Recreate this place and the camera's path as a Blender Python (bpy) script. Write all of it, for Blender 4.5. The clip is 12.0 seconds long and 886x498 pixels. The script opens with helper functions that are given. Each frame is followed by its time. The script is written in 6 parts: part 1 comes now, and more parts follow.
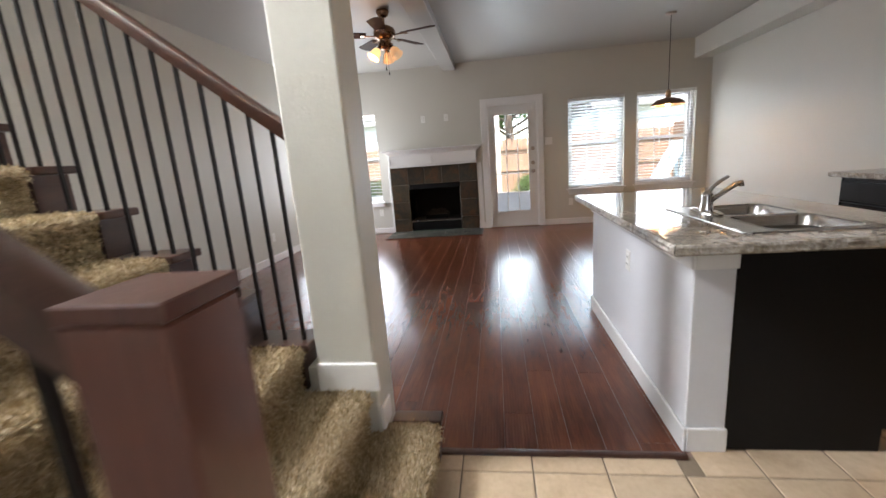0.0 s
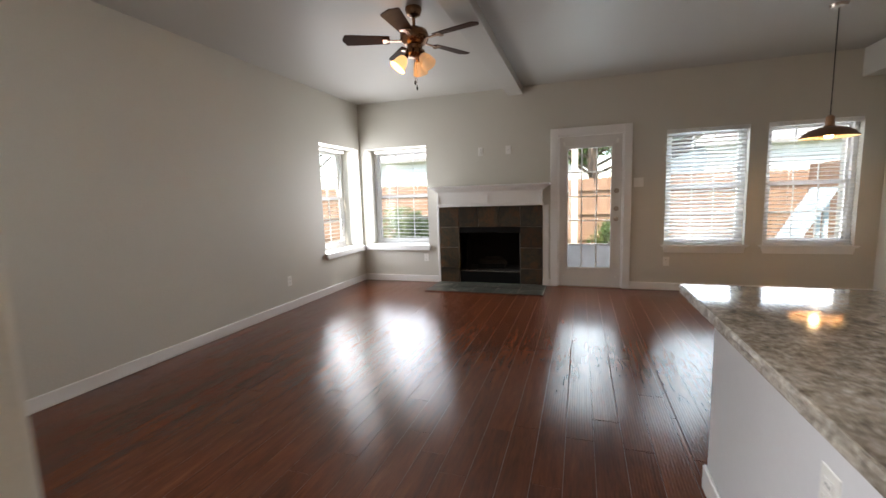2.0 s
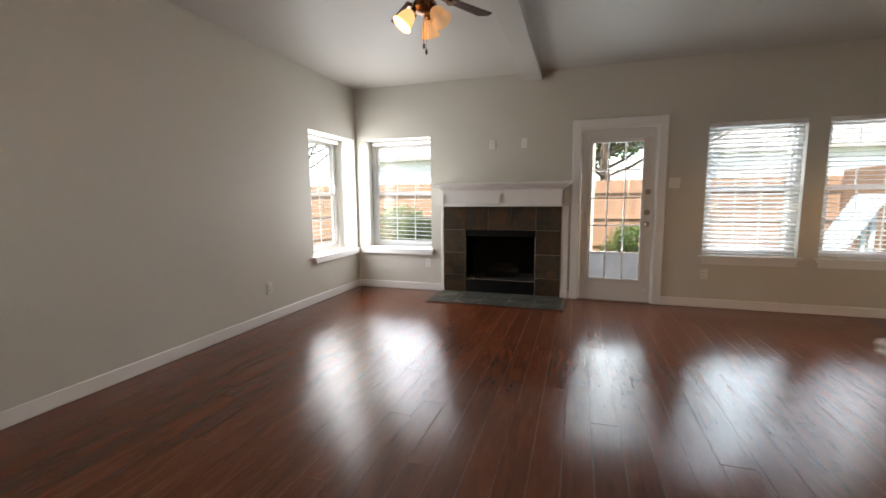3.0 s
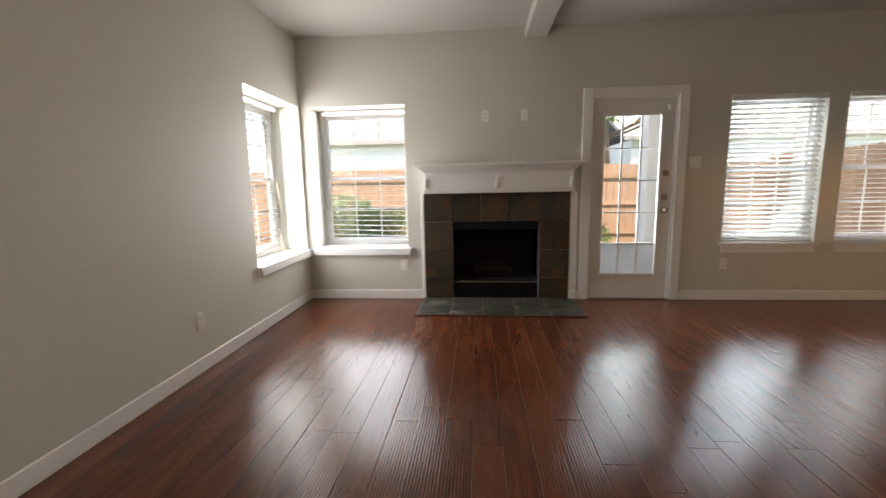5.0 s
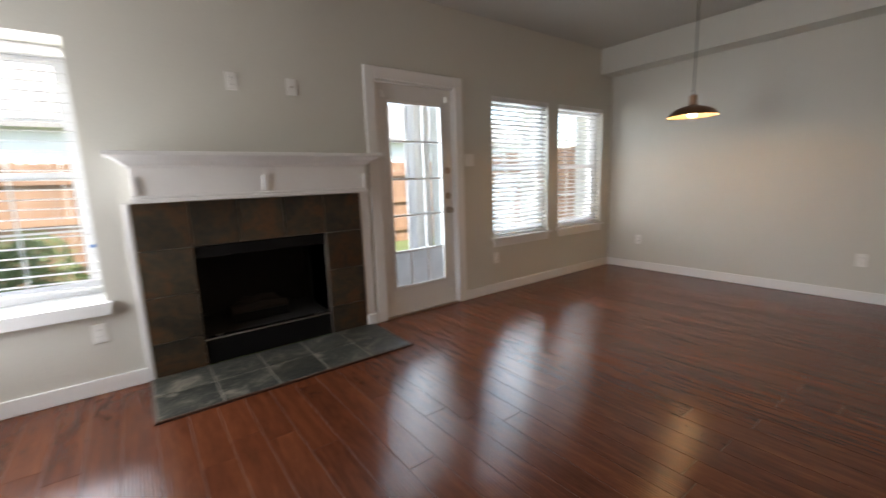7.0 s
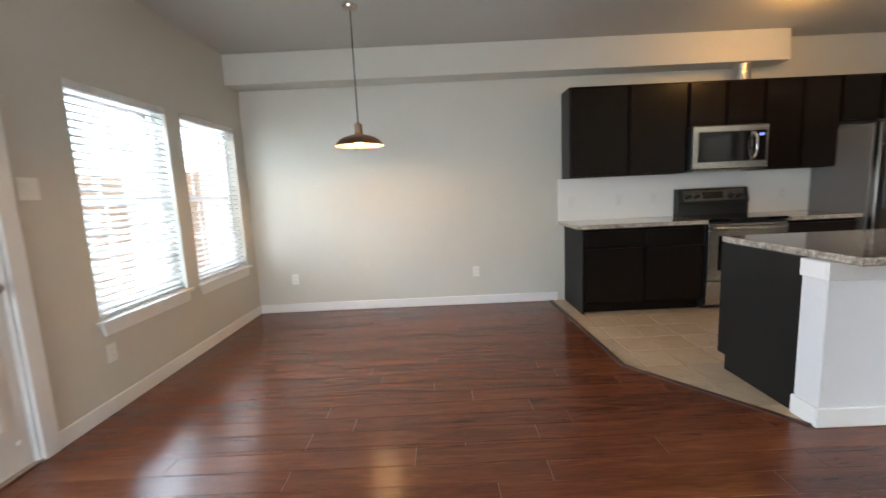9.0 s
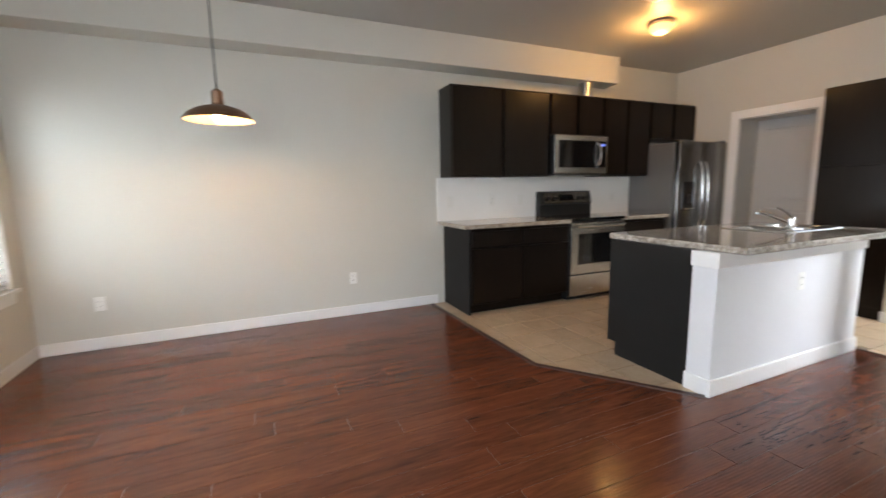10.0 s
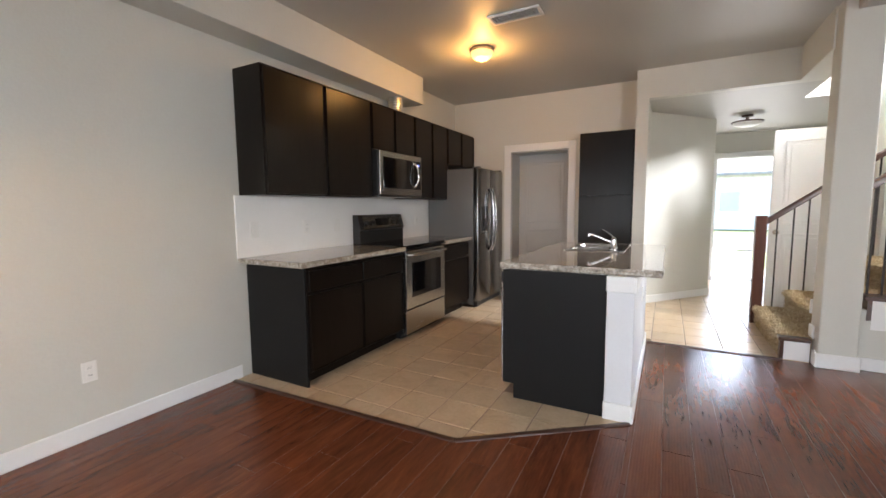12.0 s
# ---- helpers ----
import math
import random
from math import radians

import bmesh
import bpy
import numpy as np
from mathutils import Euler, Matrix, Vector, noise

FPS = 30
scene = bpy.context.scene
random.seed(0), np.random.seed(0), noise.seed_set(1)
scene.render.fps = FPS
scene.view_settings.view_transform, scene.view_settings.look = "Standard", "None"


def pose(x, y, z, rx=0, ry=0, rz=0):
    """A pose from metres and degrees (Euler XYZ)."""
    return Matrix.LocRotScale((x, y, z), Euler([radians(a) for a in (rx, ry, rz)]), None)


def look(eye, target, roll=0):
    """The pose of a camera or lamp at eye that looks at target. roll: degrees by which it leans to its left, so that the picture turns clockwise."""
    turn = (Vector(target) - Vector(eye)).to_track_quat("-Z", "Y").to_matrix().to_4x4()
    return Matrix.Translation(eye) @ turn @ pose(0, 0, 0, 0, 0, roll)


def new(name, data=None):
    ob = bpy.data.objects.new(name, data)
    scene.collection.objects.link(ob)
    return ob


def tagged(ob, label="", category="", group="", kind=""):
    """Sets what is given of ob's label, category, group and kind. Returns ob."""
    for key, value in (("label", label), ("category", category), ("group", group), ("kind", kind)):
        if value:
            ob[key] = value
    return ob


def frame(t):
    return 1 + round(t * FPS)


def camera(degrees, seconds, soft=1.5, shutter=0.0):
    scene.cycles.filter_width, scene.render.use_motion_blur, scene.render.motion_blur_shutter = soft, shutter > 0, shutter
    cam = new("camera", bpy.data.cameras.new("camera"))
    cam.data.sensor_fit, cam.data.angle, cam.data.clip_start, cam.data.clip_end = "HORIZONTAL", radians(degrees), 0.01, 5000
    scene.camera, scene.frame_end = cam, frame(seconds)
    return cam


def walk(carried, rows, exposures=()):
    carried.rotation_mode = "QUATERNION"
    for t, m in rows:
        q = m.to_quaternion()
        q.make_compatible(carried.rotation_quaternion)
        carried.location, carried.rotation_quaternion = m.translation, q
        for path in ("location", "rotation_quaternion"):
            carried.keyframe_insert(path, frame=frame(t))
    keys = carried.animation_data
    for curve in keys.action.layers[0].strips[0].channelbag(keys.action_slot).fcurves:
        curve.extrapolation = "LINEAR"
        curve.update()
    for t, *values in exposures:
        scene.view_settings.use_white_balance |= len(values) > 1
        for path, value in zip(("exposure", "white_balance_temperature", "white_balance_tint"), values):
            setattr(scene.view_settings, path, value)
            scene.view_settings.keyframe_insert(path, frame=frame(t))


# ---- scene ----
cam = camera(93.8, 12.0, shutter=0.5)
PATH = [
    (0, (0.282, 0.09, 1.234), (0.015, 2.026, 0.81), -4.4),
    (0.5, (0.348, 0.391, 1.237), (0.025, 2.326, 0.847), -4.9),
    (1, (0.444, 0.724, 1.26), (-0.071, 2.624, 0.908), -4.6),
    (1.5, (0.451, 1.074, 1.284), (-0.136, 2.966, 1.012), -3.2),
    (2, (0.471, 1.395, 1.276), (-0.157, 3.278, 1.029), -1.8),
    (2.5, (0.416, 1.723, 1.26), (-0.208, 3.605, 0.999), -1.1),
    (3, (0.169, 2.03, 1.235), (-0.448, 3.917, 0.995), -0.5),
    (3.2, (0.055, 2.111, 1.215), (-0.614, 3.978, 0.956), -0.4),
    (5, (-0.959, 2.902, 1.194), (-1.129, 4.873, 0.901), -1.1),
    (5.5, (-1.184, 3.168, 1.202), (-1.036, 5.137, 0.887), -1.3),
    (6, (-1.363, 3.461, 1.223), (-0.8, 5.351, 0.892), -1.9),
    (6.5, (-1.432, 3.79, 1.211), (-0.659, 5.606, 0.887), -2.1),
    (7, (-1.515, 4.132, 1.208), (-0.338, 5.716, 0.88), -2.0),
    (7.5, (-1.469, 4.407, 1.199), (0.087, 5.608, 0.829), -1.2),
    (7.7, (-1.396, 4.529, 1.206), (0.252, 5.602, 0.842), -0.9),
    (9.3, (-0.847, 5.329, 1.284), (1.124, 5.152, 0.998), -1.8),
    (9.5, (-0.741, 5.457, 1.262), (1.216, 5.173, 0.962), -0.8),
    (10, (-0.477, 5.614, 1.237), (1.336, 4.818, 0.952), -1.1),
    (10.5, (-0.134, 5.72, 1.228), (1.541, 4.658, 0.966), 0.1),
    (11, (0.211, 5.79, 1.224), (1.681, 4.455, 0.988), 0.6),
    (11.5, (0.569, 5.861, 1.251), (1.703, 4.231, 1.014), 0.0),
    (12, (0.851, 5.817, 1.253), (1.797, 4.066, 1.056), -0.5),
]
EXPOSURES = [(0, 3.12, 6700, 15), (1.0, 2.87, 6900, 15), (1.5, 2.77, 7000, 15), (2.5, 2.74, 7200, 15), (5.0, 2.59, 7600, 16), (6.5, 2.52, 7400, 16), (7.0, 2.72, 7000, 15), (7.5, 3.27, 6500, 14), (9.5, 3.59, 6500, 9), (10.5, 3.64, 6750, 15), (12, 3.62, 6750, 14)]
walk(cam, [(t, look(eye, target, roll)) for t, eye, target, roll in PATH], EXPOSURES)

# world, sun, exposure
SUN_ELEV, SUN_AZ = 60.0, 195.0          # azimuth, degrees clockwise from +y: the sun stands over the street side
world = bpy.data.worlds.new("sky")
scene.world = world
world.use_nodes = True
wn = world.node_tree
sky = wn.nodes.new("ShaderNodeTexSky")
sky.sky_type = "NISHITA"
sky.sun_disc = False
sky.sun_elevation, sky.sun_rotation = radians(SUN_ELEV), radians(SUN_AZ)
wn.nodes["Background"].inputs["Strength"].default_value = 0.11
wn.links.new(sky.outputs["Color"], wn.nodes["Background"].inputs["Color"])
sun_data = bpy.data.lights.new("sun", "SUN")
sun_data.energy, sun_data.angle, sun_data.color = 2.1, radians(0.6), (1.0, 0.95, 0.87)
sun = new("sun", sun_data)
sd = Vector((math.sin(radians(SUN_AZ)) * math.cos(radians(SUN_ELEV)), math.cos(radians(SUN_AZ)) * math.cos(radians(SUN_ELEV)), math.sin(radians(SUN_ELEV))))
sun.matrix_world = look(sd * 30, (0, 0, 0))


def lamp(name, loc, watts, colour, radius):
    d = bpy.data.lights.new(name, "POINT")
    d.energy, d.color, d.shadow_soft_size = watts, colour, radius
    ob = new(name, d)
    ob.location = loc
    return ob


WARM = (1.0, 0.55, 0.22)
FAN_X, FAN_Y = -0.76, 4.55
lamp("pendant_lamp", (2.44, 5.795, 1.70), 1.2, WARM, 0.03)
lamp("dome_lamp", (2.43, 2.10, 2.57), 1.9, (1.0, 0.52, 0.15), 0.06)
lamp("fan_lamp", (FAN_X - 0.12, FAN_Y - 0.06, 2.27), 0.42, WARM, 0.03)


def skylight(name, centre, towards, w, h, watts, tint=(0.83, 0.905, 1.0)):
    """An area lamp in an opening, standing in for the sky's light through it."""
    d = bpy.data.lights.new(name, "AREA")
    d.shape, d.size, d.size_y, d.energy, d.color = "RECTANGLE", w, h, watts, tint
    d.spread = radians(168)
    ob = new(name, d)
    ob.matrix_world = look(centre, Vector(centre) + Vector(towards))
    return ob


skylight("skylight_corner", (-2.21, 7.49, 1.31), (0, -1, 0), 0.96, 1.42, 4.1)
skylight("skylight_side", (-3.032, 6.71, 1.31), (1, 0, 0), 0.96, 1.42, 6.5)
skylight("skylight_dining_a", (1.92, 7.50, 1.30), (0, -1, 0), 0.86, 1.40, 5.4, (0.70, 0.85, 1.0))
skylight("skylight_dining_b", (2.97, 7.50, 1.30), (0, -1, 0), 0.86, 1.40, 2.9)
skylight("skylight_door", (0.58, 7.50, 1.15), (0, -1, 0), 0.56, 1.60, 3.6, (0.70, 0.85, 1.0))
skylight("skylight_front", (-0.30, -2.64, 1.02), (0, 1, 0), 0.90, 2.00, 1.5)
skylight("skylight_stair", (-3.06, 1.02, 3.90), (1, 0, 0), 0.74, 1.14, 82.0)


# ---- materials ----
def mk(name):
    m = bpy.data.materials.new(name)
    m.use_nodes = True
    return m, m.node_tree, m.node_tree.nodes["Principled BSDF"]


def nd(nt, kind, **vals):
    n = nt.nodes.new(kind)
    for k, v in vals.items():
        n.inputs[k.replace("_", " ")].default_value = v
    return n


def where(nt, scale=(1, 1, 1), turn=(0, 0, 0)):
    g = nt.nodes.new("ShaderNodeNewGeometry")
    mp = nt.nodes.new("ShaderNodeMapping")
    mp.inputs["Scale"].default_value = scale
    mp.inputs["Rotation"].default_value = turn
    nt.links.new(g.outputs["Position"], mp.inputs["Vector"])
    return mp.outputs["Vector"]


def noise_tex(nt, vec, scale, detail=4.0, rough=0.55, distort=0.0):
    n = nd(nt, "ShaderNodeTexNoise", Scale=scale, Detail=detail, Roughness=rough, Distortion=distort)
    nt.links.new(vec, n.inputs["Vector"])
    return n.outputs["Fac"]


def ramp(nt, fac, stops):
    r = nt.nodes.new("ShaderNodeValToRGB")
    e = r.color_ramp.elements
    while len(e) < len(stops):
        e.new(0.5)
    for el, (p, c) in zip(e, stops):
        el.position = p
        el.color = (*c, 1.0)
    nt.links.new(fac, r.inputs["Fac"])
    return r.outputs["Color"]


def mix(nt, fac, a, b, kind="MIX"):
    m = nt.nodes.new("ShaderNodeMix")
    m.data_type, m.blend_type = "RGBA", kind
    for sock, v in ((m.inputs[0], fac), (m.inputs[6], a), (m.inputs[7], b)):
        if isinstance(v, (int, float)):
            sock.default_value = v
        elif isinstance(v, tuple):
            sock.default_value = (*v, 1.0)
        else:
            nt.links.new(v, sock)
    return m.outputs[2]


def rel(nt, b, height, strength, dist, prev=None):
    n = nd(nt, "ShaderNodeBump", Strength=strength, Distance=dist)
    nt.links.new(height, n.inputs["Height"])
    if prev is not None:
        nt.links.new(prev, n.inputs["Normal"])
    nt.links.new(n.outputs["Normal"], b.inputs["Normal"])
    return n.outputs["Normal"]


def tone(c, k):
    return tuple(min(1.0, v * k) for v in c)


def plain(name, c, rough=0.5, metal=0.0, var=0.08, big=1.5, fine=60.0, bump=0.1, bumpd=0.002, coat=0.0, scale=(1, 1, 1), gloss=0.5):
    """Paint, plastic, metal: colour drifts at two scales, with a fine relief and uneven gloss."""
    m, nt, b = mk(name)
    v = where(nt, scale)
    n1, n2 = noise_tex(nt, v, big), noise_tex(nt, v, fine, 3.0)
    col = ramp(nt, n1, [(0.3, tone(c, 1 - var)), (0.7, tone(c, 1 + var))])
    col = mix(nt, 0.25, col, ramp(nt, n2, [(0.3, tone(c, 1 - 1.5 * var)), (0.7, tone(c, 1 + 1.5 * var))]))
    nt.links.new(col, b.inputs["Base Color"])
    rr = nd(nt, "ShaderNodeMapRange")
    rr.inputs["To Min"].default_value, rr.inputs["To Max"].default_value = rough * 0.85, min(1, rough * 1.15)
    nt.links.new(n1, rr.inputs["Value"])
    nt.links.new(rr.outputs["Result"], b.inputs["Roughness"])
    b.inputs["Metallic"].default_value = metal
    b.inputs["Specular IOR Level"].default_value = gloss
    b.inputs["Coat Weight"].default_value = coat
    if bump:
        rel(nt, b, n2, bump, bumpd)
    return m


def glow(name, c, strength):
    m, nt, b = mk(name)
    b.inputs["Base Color"].default_value = (*c, 1)
    b.inputs["Emission Color"].default_value = (*c, 1)
    b.inputs["Emission Strength"].default_value = strength
    return m


def woodgrain(name, a, c, rough=0.35, along="x", scale=1.0, bump=0.15, coat=0.0, gloss=0.5):
    m, nt, b = mk(name)
    s = {"x": (1.2, 14, 14), "y": (14, 1.2, 14), "z": (14, 14, 1.2)}[along]
    v = where(nt, tuple(k * scale for k in s))
    g1, g2 = noise_tex(nt, v, 2.0, 6, 0.6, 0.6), noise_tex(nt, v, 9.0, 4)
    info = nt.nodes.new("ShaderNodeObjectInfo")
    col = ramp(nt, g1, [(0.3, a), (0.7, c)])
    col = mix(nt, 0.3, col, ramp(nt, g2, [(0.35, a), (0.65, c)]))
    col = mix(nt, 0.35, col, ramp(nt, info.outputs["Random"], [(0.0, tone(a, 0.8)), (1.0, tone(c, 1.1))]))
    nt.links.new(col, b.inputs["Base Color"])
    b.inputs["Roughness"].default_value = rough
    b.inputs["Coat Weight"].default_value = coat
    b.inputs["Specular IOR Level"].default_value = gloss
    rel(nt, b, g2, bump, 0.002)
    return m


def floor_wood():
    m, nt, b = mk("cherry_laminate")
    info = nt.nodes.new("ShaderNodeObjectInfo")
    g = nt.nodes.new("ShaderNodeNewGeometry")
    off = nt.nodes.new("ShaderNodeVectorMath")
    off.operation = "MULTIPLY_ADD"
    nt.links.new(info.outputs["Random"], off.inputs[0])
    off.inputs[1].default_value = (7, 31, 13)
    nt.links.new(g.outputs["Position"], off.inputs[2])
    mp = nd(nt, "ShaderNodeMapping", Scale=(9, 1.1, 9))
    nt.links.new(off.outputs[0], mp.inputs["Vector"])
    v = mp.outputs["Vector"]
    g1, g2 = noise_tex(nt, v, 1.6, 6, 0.62, 1.2), noise_tex(nt, v, 8.0, 5, 0.6, 0.4)
    col = ramp(nt, g1, [(0.25, (0.036, 0.0105, 0.0062)), (0.5, (0.122, 0.033, 0.0145)), (0.75, (0.265, 0.085, 0.033))])
    col = mix(nt, 0.35, col, ramp(nt, g2, [(0.3, (0.036, 0.0105, 0.0065)), (0.7, (0.225, 0.071, 0.031))]))
    col = mix(nt, 0.30, col, ramp(nt, info.outputs["Random"], [(0.0, (0.056, 0.0150, 0.0088)), (1.0, (0.19, 0.057, 0.024))]))
    nt.links.new(col, b.inputs["Base Color"])
    # hand-scraped grooves run along the boards
    mp2 = nd(nt, "ShaderNodeMapping", Scale=(1.0, 0.22, 1.0), Rotation=(0, 0, 0.015))
    nt.links.new(off.outputs[0], mp2.inputs["Vector"])
    wv = nt.nodes.new("ShaderNodeTexWave")
    wv.wave_type, wv.bands_direction = "BANDS", "X"
    for k, v in (("Scale", 23.0), ("Distortion", 2.2), ("Detail", 2.0), ("Detail Scale", 0.7)):
        wv.inputs[k].default_value = v
    nt.links.new(mp2.outputs["Vector"], wv.inputs["Vector"])
    rip = wv.outputs["Fac"]
    rr = nd(nt, "ShaderNodeMapRange")
    rr.inputs["To Min"].default_value, rr.inputs["To Max"].default_value = 0.14, 0.21
    nt.links.new(g1, rr.inputs["Value"])
    nt.links.new(rr.outputs["Result"], b.inputs["Roughness"])
    rel(nt, b, rip, 0.36, 0.0012)
    b.inputs["Specular IOR Level"].default_value = 0.42
    return m


def stone(name, stops, scale, rough, bump, coat=0.0, random_shift=0.5, detail=8, gloss=0.5):
    m, nt, b = mk(name)
    info = nt.nodes.new("ShaderNodeObjectInfo")
    g = nt.nodes.new("ShaderNodeNewGeometry")
    off = nt.nodes.new("ShaderNodeVectorMath")
    off.operation = "MULTIPLY_ADD"
    nt.links.new(info.outputs["Random"], off.inputs[0])
    off.inputs[1].default_value = (17, 5, 11)
    nt.links.new(g.outputs["Position"], off.inputs[2])
    n1, n2 = noise_tex(nt, off.outputs[0], scale, detail, 0.65, 0.8), noise_tex(nt, off.outputs[0], scale * 9, 4)
    col = ramp(nt, n1, stops)
    col = mix(nt, 0.3, col, ramp(nt, n2, stops))
    dull = ramp(nt, info.outputs["Random"], [(0.0, tone((0.5, 0.5, 0.5), 1 - 0.5 * random_shift)), (1.0, tone((0.5, 0.5, 0.5), 1 + 0.5 * random_shift))])
    col = mix(nt, 1.0, col, mix(nt, 1.0, dull, (2.0, 2.0, 2.0), "MULTIPLY"), "MULTIPLY")
    nt.links.new(col, b.inputs["Base Color"])
    b.inputs["Roughness"].default_value = rough
    b.inputs["Coat Weight"].default_value = coat
    b.inputs["Specular IOR Level"].default_value = gloss
    rel(nt, b, n1, bump, 0.006)
    return m


def granite(name="granite", rough=0.07, coat=0.4):
    m, nt, b = mk(name)
    v = where(nt)
    n1, n2 = noise_tex(nt, v, 14, 7, 0.7, 1.0), noise_tex(nt, v, 55, 5, 0.7)
    vo = nd(nt, "ShaderNodeTexVoronoi", Scale=70.0)
    nt.links.new(v, vo.inputs["Vector"])
    col = ramp(nt, n1, [(0.32, (0.05, 0.038, 0.028)), (0.45, (0.20, 0.165, 0.125)), (0.53, (0.46, 0.41, 0.34)), (0.66, (0.74, 0.71, 0.65))])
    col = mix(nt, 0.45, col, ramp(nt, n2, [(0.35, (0.03, 0.024, 0.02)), (0.5, (0.28, 0.235, 0.18)), (0.62, (0.74, 0.71, 0.65))]))
    col = mix(nt, 0.3, col, ramp(nt, vo.outputs["Distance"], [(0.1, (0.05, 0.04, 0.03)), (0.6, (0.42, 0.36, 0.29))]))
    nt.links.new(col, b.inputs["Base Color"])
    b.inputs["Roughness"].default_value = rough
    b.inputs["Coat Weight"].default_value = coat
    b.inputs["Coat Roughness"].default_value = 0.03
    rel(nt, b, n2, 0.04, 0.001)
    return m


def carpet_mat():
    m, nt, b = mk("carpet")
    v = where(nt)
    n1, n2, n3 = noise_tex(nt, v, 5, 4), noise_tex(nt, v, 150, 4, 0.7), noise_tex(nt, v, 42, 3, 0.6, 0.8)
    col = ramp(nt, n2, [(0.28, (0.17, 0.118, 0.062)), (0.5, (0.45, 0.345, 0.205)), (0.72, (0.74, 0.62, 0.44))])
    col = mix(nt, 0.40, col, ramp(nt, n3, [(0.35, (0.10, 0.07, 0.035)), (0.65, (0.52, 0.41, 0.26))]))
    col = mix(nt, 0.20, col, ramp(nt, n1, [(0.3, (0.2, 0.145, 0.08)), (0.7, (0.46, 0.36, 0.22))]))
    nt.links.new(col, b.inputs["Base Color"])
    b.inputs["Roughness"].default_value = 0.95
    b.inputs["Sheen Weight"].default_value = 0.075
    p = rel(nt, b, n3, 0.8, 0.012)
    rel(nt, b, n2, 0.9, 0.006, p)
    return m


def tuft_mat():
    """Single yarn tufts, each of its own tan."""
    m, nt, b = mk("carpet_tuft")
    g = nt.nodes.new("ShaderNodeNewGeometry")
    col = ramp(nt, g.outputs["Random Per Island"], [(0.0, (0.24, 0.165, 0.088)), (0.35, (0.43, 0.325, 0.185)), (0.7, (0.60, 0.48, 0.31)), (1.0, (0.78, 0.67, 0.49))])
    col = mix(nt, 0.25, col, ramp(nt, noise_tex(nt, where(nt), 9.0), [(0.35, (0.28, 0.20, 0.11)), (0.65, (0.50, 0.39, 0.24))]))
    nt.links.new(col, b.inputs["Base Color"])
    b.inputs["Roughness"].default_value = 0.9
    b.inputs["Specular IOR Level"].default_value = 0.15
    return m


def glass_mat(name, tint=(1, 1, 1)):
    """A thin flat pane: it lets light straight through and mirrors a little at its face."""
    m, nt, b = mk(name)
    clear = nt.nodes.new("ShaderNodeBsdfTransparent")
    clear.inputs["Color"].default_value = (*tint, 1)
    shine = nd(nt, "ShaderNodeBsdfGlossy", Roughness=0.02)
    lw = nd(nt, "ShaderNodeLayerWeight", Blend=0.5)
    pw = nt.nodes.new("ShaderNodeMath")
    pw.operation = "POWER"
    pw.inputs[1].default_value = 4.0
    nt.links.new(lw.outputs["Facing"], pw.inputs[0])
    fr = nd(nt, "ShaderNodeMapRange")
    fr.inputs["To Min"].default_value, fr.inputs["To Max"].default_value = 0.035, 0.45
    nt.links.new(pw.outputs[0], fr.inputs["Value"])
    s = nt.nodes.new("ShaderNodeMixShader")
    nt.links.new(fr.outputs[0], s.inputs[0])
    nt.links.new(clear.outputs[0], s.inputs[1])
    nt.links.new(shine.outputs[0], s.inputs[2])
    nt.links.new(s.outputs[0], nt.nodes["Material Output"].inputs["Surface"])
    return m


def thin_mat(name, c, share, rough=0.6, big=3.0):
    """Thin stuff that lets some light through: slats, leaves, shades."""
    m, nt, b = mk(name)
    v = where(nt)
    n = noise_tex(nt, v, big)
    info = nt.nodes.new("ShaderNodeObjectInfo")
    col = ramp(nt, n, [(0.3, tone(c, 0.8)), (0.7, tone(c, 1.2))])
    col = mix(nt, 0.2, col, ramp(nt, info.outputs["Random"], [(0, tone(c, 0.75)), (1, tone(c, 1.2))]))
    nt.links.new(col, b.inputs["Base Color"])
    b.inputs["Roughness"].default_value = rough
    t = nt.nodes.new("ShaderNodeBsdfTranslucent")
    nt.links.new(col, t.inputs["Color"])
    s = nt.nodes.new("ShaderNodeMixShader")
    s.inputs[0].default_value = share
    nt.links.new(b.outputs[0], s.inputs[1])
    nt.links.new(t.outputs[0], s.inputs[2])
    nt.links.new(s.outputs[0], nt.nodes["Material Output"].inputs["Surface"])
    return m


M_WALL = plain("wall_paint", (0.60, 0.583, 0.522), 0.5, var=0.03, big=0.9, fine=62, bump=0.38, bumpd=0.0035, gloss=0.35)
# wall greige darkened: the dimmer light on ceilings is put into the colour
M_CEIL = plain("ceiling_paint_dimmed", (0.46, 0.445, 0.41), 0.5, var=0.03, big=0.8, fine=95, bump=0.25, bumpd=0.003)
M_TRIM = plain("white_trim", (0.80, 0.79, 0.77), 0.32, var=0.03, fine=40, bump=0.05)
# trim white toned down to offset the strong lamp light on the island side
M_HALF = plain("half_wall_toned_white", (0.69, 0.69, 0.70), 0.42, var=0.03, fine=60, bump=0.15)
M_SILL = plain("white_sill", (0.80, 0.80, 0.78), 0.3, var=0.03, fine=40, bump=0.05)
M_DOOR = plain("door_paint", (0.74, 0.72, 0.69), 0.35, var=0.03, fine=45, bump=0.05)
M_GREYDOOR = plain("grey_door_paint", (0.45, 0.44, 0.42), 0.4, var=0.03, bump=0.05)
M_FLOOR = floor_wood()
# seam colour lifted to paint in the light that board bevels catch
M_SEAM = plain("floor_seam_glint", (0.24, 0.16, 0.13), 0.5, var=0.2, gloss=0.3)
